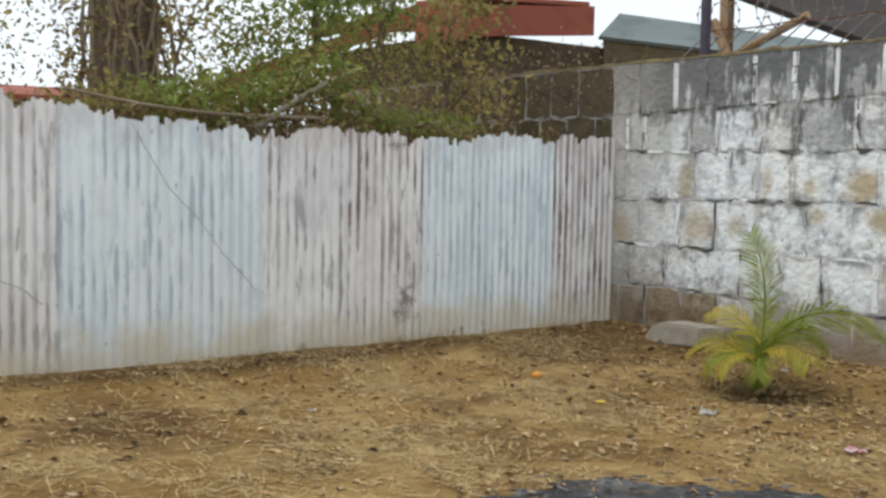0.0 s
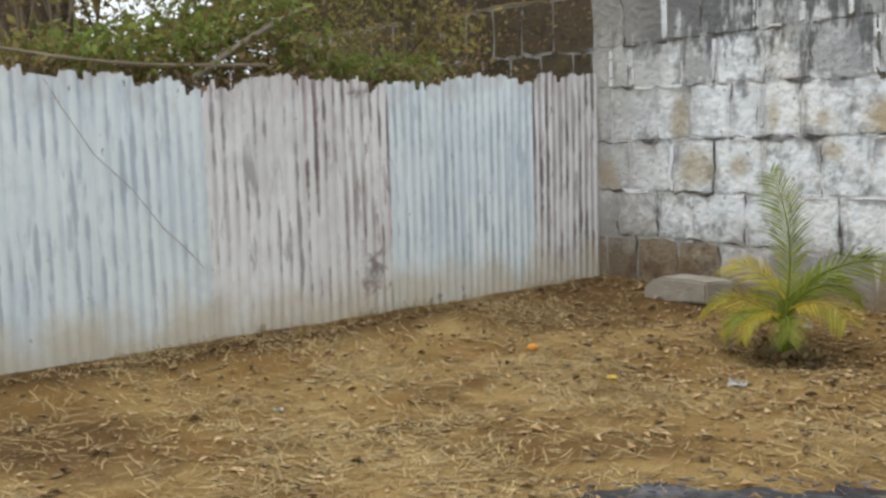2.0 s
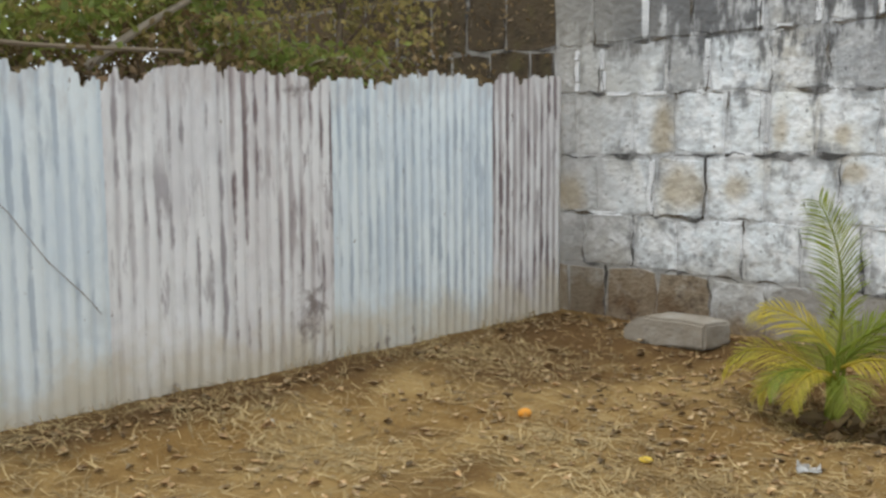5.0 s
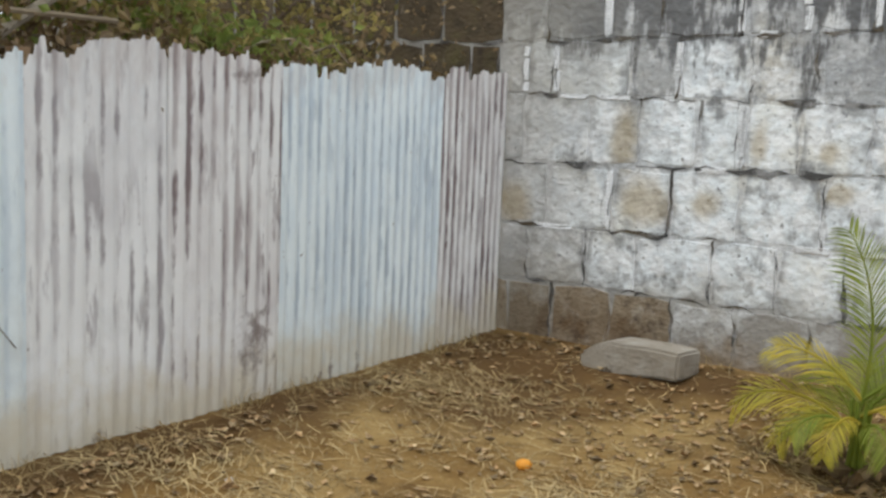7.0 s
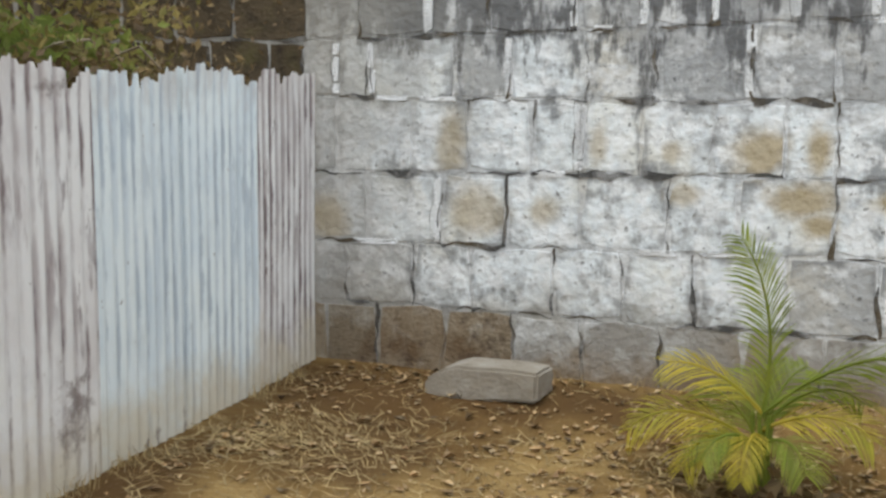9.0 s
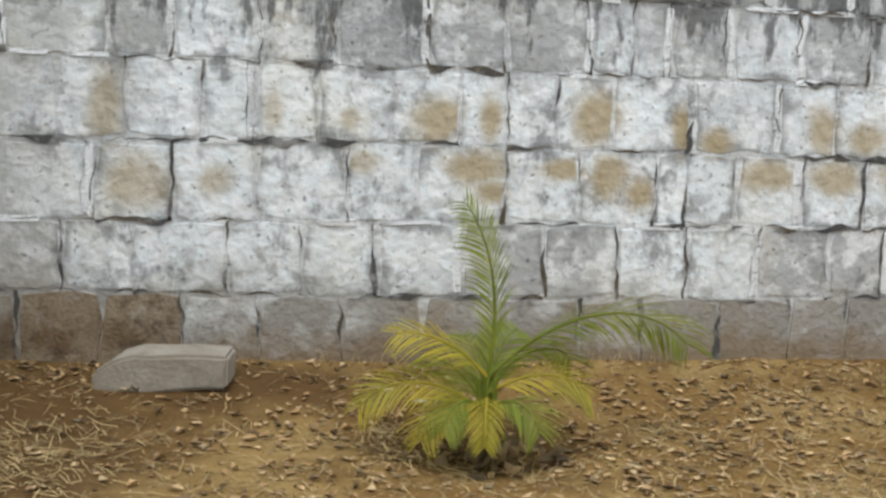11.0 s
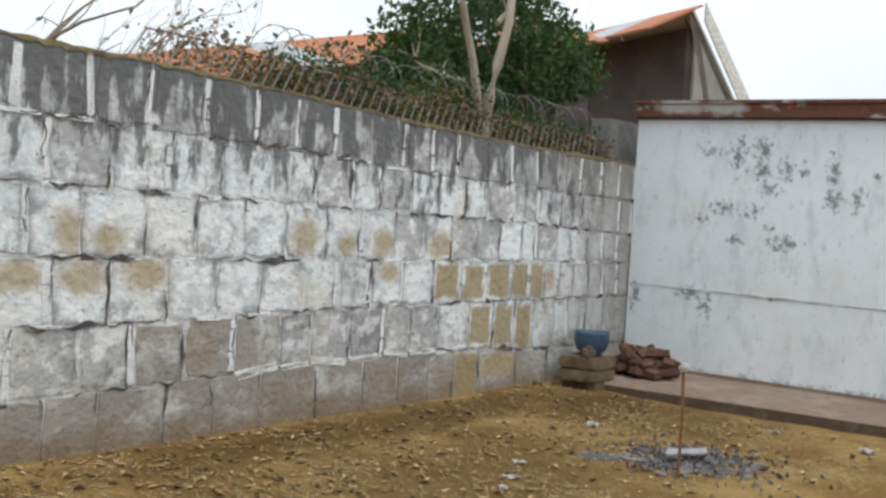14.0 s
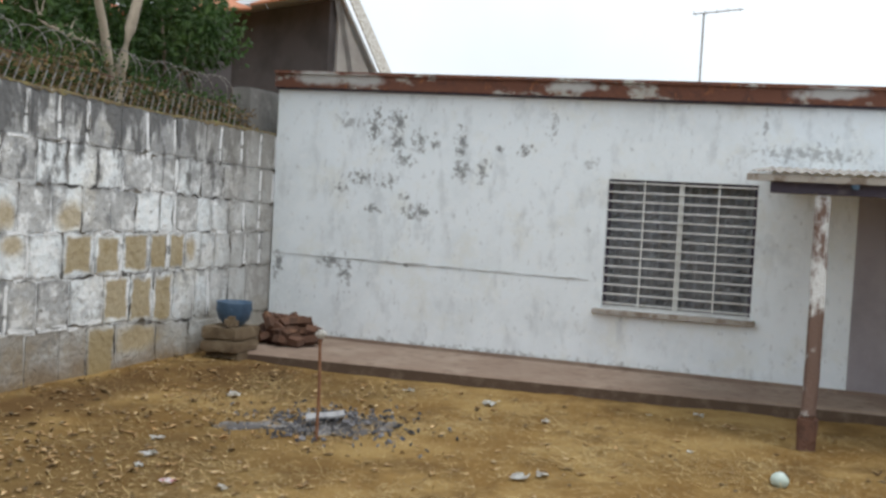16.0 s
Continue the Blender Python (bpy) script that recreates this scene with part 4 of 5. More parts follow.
# ---- wire on the wall ----
def build_wire():
    w = thing("razor_wire_guard", "rusty leaning rods carrying coiled razor wire along the wall", "wire fence")
    def rods(x0, x1, step):
        x = x0
        while x < x1:
            t = wall_top(x)
            part("rod", tube([(x, WALL_Y + 0.07, t - 0.03), (x + 0.26, WALL_Y + 0.20, t + 0.24)], 0.007, 5), M_WIRE, w)
            x += step
        pts = [(x0 + 0.24 + (x1 - x0) * k / 12, WALL_Y + 0.20, wall_top(x0 + (x1 - x0) * k / 12) + 0.24 + 0.01 * math.sin(k * 2)) for k in range(13)]
        part("rail_wire", tube(pts, 0.007, 5), M_RUST, w)
    rods(-1.2, 4.75, 0.105)
    rods(-6.0, -3.2, 0.21)
    def coil(x0, x1, r, turns, name):
        pts = []
        n = turns * 18
        for i in range(n + 1):
            a = 2 * math.pi * i / 18
            x = x0 + (x1 - x0) * i / n + 0.05 * math.sin(a * 0.37)
            rr = r * (1 + 0.08 * math.sin(a * 0.23))
            pts.append((x, WALL_Y + 0.32 + rr * math.cos(a), wall_top(x) + 0.36 + rr * math.sin(a)))
        part(name, tube(pts, 0.0042, 4), M_WIRE, w)
        v, f = [], []
        for i in range(0, n, 2):
            p = Vector(pts[i])
            o = len(v)
            v += [p + Vector((0.02, 0, 0.008)), p + Vector((-0.02, 0, 0.008)), p + Vector((0.012, 0.006, -0.008)), p + Vector((-0.012, -0.006, -0.008))]
            f += [(o, o + 1, o + 3), (o, o + 3, o + 2)]
        tagged(part("barb", (v, f), M_WIRE, w), kind="stuff")
    coil(0.2, 4.9, 0.17, 24, "coil")
    coil(-6.0, -3.4, 0.15, 12, "coil")
    part("stake", box(-5.73, -5.65, WALL_Y + 0.06, WALL_Y + 0.12, 2.4, 3.6, 0.004), M_BEAM, w, "dark steel stake")


build_wire()


# ---- plants ----
def frond(parent, az, length, lift, droop, material, seed, leaf=0.24, bare=0.22, rise=0.05, twist=0.0):
    """A feather palm frond: one arching stalk with two rows of narrow leaflets."""
    rng = np.random.default_rng(seed)
    a = radians(az)
    out = Vector((math.cos(a), math.sin(a), 0))
    pts, p, e = [], Vector((0, 0, rise)), radians(lift)
    n = 26
    for i in range(n + 1):
        pts.append(p.copy())
        p = p + (out * math.cos(e) + Vector((0, 0, 1)) * math.sin(e)) * (length / n)
        e -= radians(droop) / n * (0.4 + 1.2 * i / n)
    pieces = [tube(pts, [0.010 * (1 - 0.8 * i / n) + 0.0015 for i in range(n + 1)], 5)]
    side = Vector((-out.y, out.x, 0))
    verts, faces = [], []
    m = int(9 + 42 * length)
    for i in range(m):
        s = bare + (1 - bare) * i / (m - 1)
        k = min(n - 1, int(s * n))
        base = pts[k].lerp(pts[k + 1], s * n - k)
        fwd = (pts[k + 1] - pts[k]).normalized()
        up = side.cross(fwd)
        wing = side * math.cos(radians(twist)) + up * math.sin(radians(twist))
        ln = leaf * (0.55 + 0.9 * math.sin(math.pi * (0.15 + 0.8 * (s - bare) / (1 - bare)))) * rng.uniform(0.85, 1.1)
        for sg in (-1, 1):
            d = (fwd * 0.8 + wing * sg * 0.72 + up * rng.uniform(0.0, 0.25)).normalized()
            w = fwd.cross(d).cross(d).normalized() * 0.0040
            q = base
            o = len(verts)
            for j, ww in enumerate((0.5, 1.0, 0.85, 0.12)):
                verts += [q + w * ww, q - w * ww]
                q = q + d * (ln / 3)
                d = (d + Vector((0, 0, -0.30)) * (0.5 + j * 0.5)).normalized()
            for j in range(3):
                faces.append((o + 2 * j, o + 2 * j + 1, o + 2 * j + 3, o + 2 * j + 2))
    pieces.append((verts, faces))
    part("frond", joined(pieces), material, parent)


def build_palm():
    x, y = -3.88, 6.30
    palm = thing("areca_palm", "young areca palm with green and yellowing feathery fronds", "palm", (x, y, ground_z(x, y)))
    fronds = [  # azimuth, length, lift, droop, height of the base, leaflet, twist
        (178, 0.86, 98, 45, 0.40, 0.15, 55, M_PALM_GREEN), (2, 1.12, 44, 98, 0.42, 0.25, 38, M_PALM_GREEN), (180, 0.50, 48, 60, 0.42, 0.17, 25, M_PALM_YELLOW),
        (186, 0.68, 42, 98, 0.24, 0.17, 30, M_PALM_YELLOW), (-10, 0.52, 34, 85, 0.34, 0.18, -25, M_PALM_YELLOW), (258, 0.46, 30, 120, 0.30, 0.11, 0, M_PALM_YELLOW),
        (150, 0.42, 60, 70, 0.26, 0.15, 20, M_PALM_GREEN), (55, 0.48, 66, 70, 0.30, 0.16, -30, M_PALM_GREEN), (305, 0.40, 40, 120, 0.26, 0.15, -20, M_PALM_GREEN),
        (228, 0.44, 45, 115, 0.24, 0.15, 20, M_PALM_GREEN), (105, 0.42, 72, 60, 0.26, 0.15, 0, M_PALM_GREEN), (15, 0.55, 56, 110, 0.34, 0.18, 40, M_PALM_GREEN),
        (212, 0.48, 34, 120, 0.26, 0.15, 20, M_PALM_YELLOW)]
    for i, (az, ln, lift, droop, rise, leaf, twist, m) in enumerate(fronds):
        frond(palm, az, ln, lift, droop, m, 60 + i, leaf, 0.16, rise, twist)
    rng = np.random.default_rng(5)
    for k in range(7):
        a = k * 0.9
        part("stem", tube([(0.05 * math.cos(a), 0.05 * math.sin(a), -0.05), (0.03 * math.cos(a), 0.03 * math.sin(a), 0.2), (0.05 * math.cos(a), 0.05 * math.sin(a), 0.42)], [0.016, 0.013, 0.008], 7), M_PALM_GREEN, palm)
    part("dead_fronds", leaf_quads(rng, [(rng.normal(0.05, 0.14), rng.normal(-0.05, 0.10), 0.03 + abs(rng.normal(0, 0.05))) for _ in range(70)], 0.13), M_LEAF_BROWN, palm)


build_palm()


def branch_tree(rng, base, height, lean, levels, r0, spread=0.5, kids=4):
    """Limbs as tubes, and the tips that carry leaves."""
    limbs, tips = [], []

    def grow(p, d, ln, r, lv):
        pts = [p]
        q = p
        for _ in range(5):
            d = (d + Vector(rng.normal(0, 0.13, 3))).normalized()
            q = q + d * ln / 5
            pts.append(q)
        limbs.append(tube(pts, [r * (1 - 0.13 * i) for i in range(6)], 6 if lv > 1 else 4))
        tips.extend(pts[2:] if lv <= 1 else [])
        if lv > 0:
            for _ in range(kids):
                k = int(rng.integers(2, 6))
                nd = (d + Vector(rng.normal(0, spread, 3)) + Vector((0, 0, 0.15))).normalized()
                grow(pts[k], nd, ln * rng.uniform(0.5, 0.75), r * 0.45, lv - 1)

    grow(Vector(base), Vector(lean).normalized(), height, r0, levels)
    return limbs, tips


def build_shrubs():
    rng = np.random.default_rng(11)
    # hedge of creepers leaning over the fence
    vines = thing("creeper_thicket", "tangle of dry and green creepers behind the fence", "creepers", (0, 0, 0), kind="stuff")
    def cloud(n, y0, y1, zlo, zhi, x0=-7.9, x1=-6.85):
        pts = []
        for _ in range(n):
            y = rng.uniform(y0, y1)
            h = (zhi - 0.35 * ease(4.2, 2.6, y)) * (0.80 + 0.25 * noise.noise((y * 1.3, 0.3, 2))) + 0.12 * noise.noise((y * 5, 1, 4))
            x = rng.uniform(x0, x1)
            z = zlo + (h - zlo) * math.sqrt(rng.random())
            pts.append((x, y, z))
        return pts
    part("dry_leaves", leaf_quads(rng, cloud(9500, -2, 6.5, 1.5, 2.72), 0.062, 0.05), M_LEAF_OLIVE, vines)
    part("brown_leaves", leaf_quads(rng, cloud(9000, -2, 6.6, 1.4, 2.45), 0.062, 0.05), M_LEAF_BROWN, vines)
    part("green_leaves", leaf_quads(rng, cloud(2600, 2.8, 6.0, 1.8, 2.75), 0.075, 0.06), M_LEAF_GREEN, vines)
    part("fallen_litter", leaf_quads(rng, [(rng.uniform(-7.0, -6.74), y, fence_top(y) - 0.14 + 0.26 * rng.random() * (0.5 + abs(noise.noise((y * 2.1, 6, 1))))) for y in rng.uniform(0.8, 6.9, 3800)], 0.05, 0.02), M_LEAF_BROWN, vines)
    part("tall_leaves", leaf_quads(rng, [(rng.uniform(-8.8, -7.3), y, 2.1 + 1.25 * rng.random() * (0.55 + 0.6 * abs(noise.noise((y * 1.7, 3, 1))))) for y in np.concatenate((rng.uniform(3.9, 6.4, 3200), rng.uniform(1.2, 3.9, 1200)))], 0.048, 0.07), M_LEAF_OLIVE, vines)
    part("tall_green", leaf_quads(rng, [(rng.uniform(-8.6, -7.3), y + rng.normal(0, 0.13), rng.uniform(2.2, 3.5)) for y in (4.2, 4.4, 4.95) for _ in range(520)], 0.07, 0.06), M_LEAF_GREEN, vines)
    # creepers on the wall beyond the corner
    part("wall_leaves", leaf_quads(rng, [(rng.uniform(-10.5, -6.8), WALL_Y + rng.normal(0.0, 0.12) - 0.1, rng.uniform(2.2, 3.0) - 0.4 * rng.random()) for _ in range(900)], 0.05, 0.05), M_LEAF_BROWN, vines)
    stems = []
    for k in range(60):
        y = rng.uniform(0.5, 7.4)
        p = Vector((rng.uniform(-7.6, -6.9), y, 1.7))
        d = Vector((rng.normal(0, 0.2), rng.normal(0, 0.8), rng.uniform(0.2, 0.9)))
        pts = []
        for i in range(7):
            pts.append(p + d * i * 0.14 + Vector((0, 0, -0.016 * i * i)) + Vector(rng.normal(0, 0.015, 3)))
        stems.append(tube(pts, [0.011 - 0.001 * i for i in range(7)], 4))
    part("vine_stems", joined(stems), M_TWIG, vines)
    # a bare pale stem arching over the fence
    arch = [(-6.95, 3.75 + 0.14 * i, 1.80 + 0.10 * i - 0.003 * i * i) for i in range(8)]
    part("arching_stem", tube(arch, [0.028 - 0.002 * i for i in range(8)], 7), M_PALEBARK, vines)
    arch = [(-6.85, 2.2 + 0.3 * i, 2.03 - 0.05 * math.sin(i * 0.55) - 0.022 * i) for i in range(8)]
    part("fallen_stem", tube(arch, 0.014, 6), M_TWIG, vines)

    # trunk wrapped in creepers
    tree = thing("vine_wrapped_tree", "thick trunk wrapped in dry creepers behind the fence", "tree", (-8.05, 3.05, 0))
    pts = [(0.05 * math.sin(i), 0.05 * math.cos(i * 1.3), -0.2 + i * 0.55) for i in range(10)]
    part("trunk", tube(pts, [0.40, 0.36, 0.33, 0.31, 0.29, 0.28, 0.27, 0.25, 0.22, 0.2], 12), M_BARK, tree, smooth=True)
    for k in range(26):
        a0, z0 = rng.uniform(0, 6.28), rng.uniform(1.2, 2.0)
        tw = rng.normal(0, 0.5)
        part("creeper_stem", tube([((0.36 - 0.012 * i) * math.cos(a0 + tw * i * 0.25) + rng.normal(0, 0.02), (0.36 - 0.012 * i) * math.sin(a0 + tw * i * 0.25) + rng.normal(0, 0.02), z0 + i * 0.22) for i in range(10)], 0.014, 4), M_TWIG, tree)
    part("creeper_leaves", leaf_quads(rng, [((0.38 + abs(rng.normal(0, 0.09))) * math.cos(t), (0.38 + abs(rng.normal(0, 0.09))) * math.sin(t), z) for t, z in zip(rng.uniform(0, 6.28, 2600), rng.uniform(1.3, 4.5, 2600))], 0.06, 0.05), M_LEAF_BROWN, tree)
    part("green_leaves", leaf_quads(rng, [(rng.normal(0, 0.45), rng.normal(0, 0.45), rng.uniform(1.6, 4.2)) for _ in range(700)], 0.055, 0.04), M_LEAF_OLIVE, tree)
    limbs, tips = branch_tree(rng, (0, 0, 3.6), 1.2, (0.1, -0.3, 1), 2, 0.10)
    part("branchwork", joined(limbs), M_BARK, tree)
    part("crown", leaf_quads(rng, [t for t in tips for _ in range(5)], 0.08, 0.10), M_LEAF_OLIVE, tree)

    # slim green trees behind the fence
    for i, (x, y, h, m, per) in enumerate([(-7.9, 4.55, 1.5, M_LEAF_GREEN, 16), (-8.3, 5.7, 1.6, M_LEAF_GREEN, 12), (-7.7, 6.15, 1.2, M_LEAF_OLIVE, 8), (-9.6, 4.1, 1.7, M_LEAF_OLIVE, 8), (-9.8, 1.6, 1.6, M_LEAF_OLIVE, 6), (-8.5, 1.0, 1.4, M_LEAF_OLIVE, 6)]):
        t = thing("slim_tree", "slim leafy tree rising behind the zinc fence", "tree", (x, y, 0), group="slim trees behind the fence")
        part("trunk", tube([(0, 0, -0.2), (0.03, 0, 0.8), (0, 0.03, 1.6)], [0.06, 0.05, 0.045], 7), M_BARK, t)
        limbs, tips = branch_tree(rng, (0, 0.03, 1.55), h, (0, 0, 1), 2, 0.04, 0.45)
        part("branchwork", joined(limbs), M_BARK, t)
        part("crown", leaf_quads(rng, [q for q in tips for _ in range(per)], 0.085, 0.13), m, t)

    # pale forked tree and dark crown behind the block wall
    t = thing("forked_tree", "pale forked tree with a dark green crown beyond the wall", "tree", (2.94, 7.95, 0))
    part("trunk", tube([(0, 0, -0.2), (0.02, 0, 1.2), (0.05, 0, 2.35), (0.06, 0, 2.62)], [0.12, 0.10, 0.085, 0.07], 9), M_PALEBARK, t, smooth=True)
    part("limb", tube([(0.03, 0, 2.5), (-0.05, 0.01, 2.85), (-0.13, 0.02, 3.15), (-0.25, 0.04, 3.5), (-0.45, 0.1, 4.3)], [0.045, 0.042, 0.038, 0.034, 0.025], 8), M_PALEBARK, t, smooth=True)
    part("limb", tube([(0.07, 0, 2.5), (0.16, 0.01, 2.85), (0.27, 0.02, 3.15), (0.46, 0.05, 3.61), (0.72, 0.2, 4.3)], [0.062, 0.058, 0.054, 0.048, 0.03], 8), M_PALEBARK, t, smooth=True)
    tips = []
    for p, d in (((-0.35, 0.08, 3.9), (-0.6, 0.3, 0.6)), ((0.4, 0.15, 3.6), (0.6, 0.4, 0.5)), ((0.1, 0.3, 3.0), (0.2, 0.9, 0.35)), ((0.5, 0.2, 4.1), (0.3, 0.2, 1))):
        l, tp = branch_tree(rng, p, 1.0, d, 2, 0.03)
        part("branch", joined(l), M_PALEBARK, t)
        tips += tp
    part("crown", leaf_quads(rng, [q for q in tips for _ in range(9)], 0.10, 0.14), M_LEAF_DARK, t)

    for i, (x, y, z, r, n) in enumerate([(5.5, 9.85, 3.82, 1.15, 4600), (6.73, 9.81, 3.88, 0.75, 2600), (4.64, 10.2, 3.34, 0.75, 2600), (5.41, 10.45, 3.42, 1.0, 2600)]):
        b = thing("dark_bush", "dense dark green bush beyond the block wall", "bush", (x, y, 0), group="bushes beyond the wall")
        limbs, tips = branch_tree(rng, (0, 0, -0.1), z * 0.75, (0, 0, 1), 1, 0.06, 0.3)
        part("branchwork", joined(limbs), M_BARK, b)
        c = []
        for _ in range(n):
            d = Vector(rng.normal(0, 1, 3)).normalized() * r * (0.55 + 0.5 * rng.random())
            q = d * (1 + 0.35 * noise.noise(d * 2.2 + Vector((i * 5, 0, 0))))
            c.append((q.x, q.y, z - 0.1 + q.z * 0.8))
        part("crown", leaf_quads(rng, c, 0.10, 0.05), M_LEAF_DARK, b)

    # dry growth along the top of the block wall, behind the wire
    g = thing("wall_top_growth", "brown and dark green dry creeper growing along the wall's top", "creepers", (0, 0, 0), kind="stuff")
    def ridge(n, x0, x1, hi):
        return [(x, WALL_Y + rng.uniform(0.12, 0.75), wall_top(x) - 0.1 + hi * rng.random() * (0.6 + 0.7 * abs(noise.noise((x * 1.4, 2, 6))))) for x in rng.uniform(x0, x1, n)]
    part("brown_leaves", leaf_quads(rng, ridge(7000, -0.6, 5.3, 0.55), 0.05, 0.03), M_LEAF_BROWN, g)
    part("green_leaves", leaf_quads(rng, ridge(5200, 0.2, 5.0, 0.75), 0.05, 0.03), M_LEAF_DARK, g)
    stems = []
    for x in rng.uniform(-0.4, 5.2, 60):
        p, d = Vector((x, WALL_Y + rng.uniform(0.15, 0.6), 1.9)), Vector((rng.normal(0, 0.5), rng.normal(0, 0.1), 1))
        stems.append(tube([p + d * 0.15 * i + Vector((0, 0, -0.008 * i * i)) for i in range(6)], 0.006, 4))
    part("creeper_stem", joined(stems), M_TWIG, g)

    # bare branching tree beyond the wall
    b = thing("bare_tree", "leafless tree with fine grey twigs beyond the wall", "tree", (-0.9, 10.4, 0))
    part("trunk", tube([(0, 0, -0.2), (0.05, 0, 1.3), (0, 0, 2.4)], [0.12, 0.1, 0.09], 8), M_BARK, b)
    pieces, tips = [], []
    for d in ((0.9, -0.5, 0.25), (1.2, -0.9, 0.25), (-0.8, 0.3, 0.5), (0.4, -0.8, 0.5), (-0.3, 0.5, 0.7), (0.9, -0.9, 0.4)):
        l, tp = branch_tree(rng, (0, 0, 2.3), 1.6, d, 3, 0.028, 0.5, 4)
        pieces += l
        tips += tp
    part("twig_crown", joined(pieces), M_TWIG, b)
    part("dry_leaves", leaf_quads(rng, [q for q in tips if rng.random() < 0.10], 0.06, 0.05), M_LEAF_BROWN, b)


build_shrubs()


# ---- buildings beyond ----
def quad_slab(p, thick, up=(0, 0, 1)):
    p = [Vector(q) for q in p]
    n = (p[1] - p[0]).cross(p[3] - p[0]).normalized() * thick
    v = p + [q - n for q in p]
    return v, [(0, 1, 2, 3), (7, 6, 5, 4), (0, 4, 5, 1), (1, 5, 6, 2), (2, 6, 7, 3), (3, 7, 4, 0)]


def build_shed():
    shed = thing("long_shed", "long shed with an orange and grey sheet roof, its shaded side coloured dark", "shed", (0, 0, 0))
    A, B = Vector((17.2, 12.95, 0)), Vector((22.6, 24.0, 0))
    along = (B - A).normalized()
    inn = Vector((along.y, -along.x, 0))
    if inn.x < 0:
        inn = -inn
    over, eave, ridge, half = 1.1, 6.10, 6.80, 0.35
    L = (B - A).length
    N = 7
    for k in range(N):
        a, b = L * k / N, L * (k + 1) / N - 0.03
        q = [A + along * a - inn * over + Vector((0, 0, eave)), A + along * b - inn * over + Vector((0, 0, eave)), A + along * b + inn * half + Vector((0, 0, ridge)), A + along * a + inn * half + Vector((0, 0, ridge))]
        part("roof_sheet", quad_slab(q, 0.05), M_GREYSHEET if k == 1 else M_ORANGE, shed)
        q = [A + along * b + inn * half + Vector((0, 0, ridge)), A + along * a + inn * half + Vector((0, 0, ridge)), A + along * a + inn * 2.6 + Vector((0, 0, 3.6)), A + along * b + inn * 2.6 + Vector((0, 0, 3.6))]
        part("back_roof_sheet", quad_slab([p + along * (0.4 if k == 0 else 0) for p in q[::-1]], 0.05), M_GREYSHEET, shed)
    q = [A + along * 0.6, A + along * L, A + along * L + Vector((0, 0, eave + 0.3)), A + along * 0.6 + Vector((0, 0, eave + 0.3))]
    # side under the overhang: shade given by the dark colour, unlike the gable
    part("side_wall", quad_slab([p + inn * 0.6 for p in q], 0.2), M_DARKWALL, shed)
    v = [A + along * 0.5 + inn * 0.6, A + along * 0.5 + inn * 2.35, A + along * 0.5 + inn * 2.35 + Vector((0, 0, 3.7)), A + along * 0.5 + inn * half + Vector((0, 0, ridge - 0.1)), A + along * 0.5 + inn * 0.6 + Vector((0, 0, eave + 0.5))]
    v = v + [p + along * 0.2 for p in v]
    part("gable_wall", (v, [(0, 1, 2, 3, 4), (9, 8, 7, 6, 5), (0, 5, 6, 1), (1, 6, 7, 2), (2, 7, 8, 3), (3, 8, 9, 4), (4, 9, 5, 0)]), M_CONCRETE, shed)
    q = [A + inn * half + Vector((0, 0, ridge + 0.08)), A + inn * 2.6 + Vector((0, 0, 3.68)), A + inn * 2.45 + Vector((0, 0, 3.3)), A + inn * half + Vector((0, 0, ridge - 0.35))]
    part("bargeboard", quad_slab([p - along * 0.06 for p in q], 0.05), M_PAPER, shed, "pale sheet-metal bargeboard")


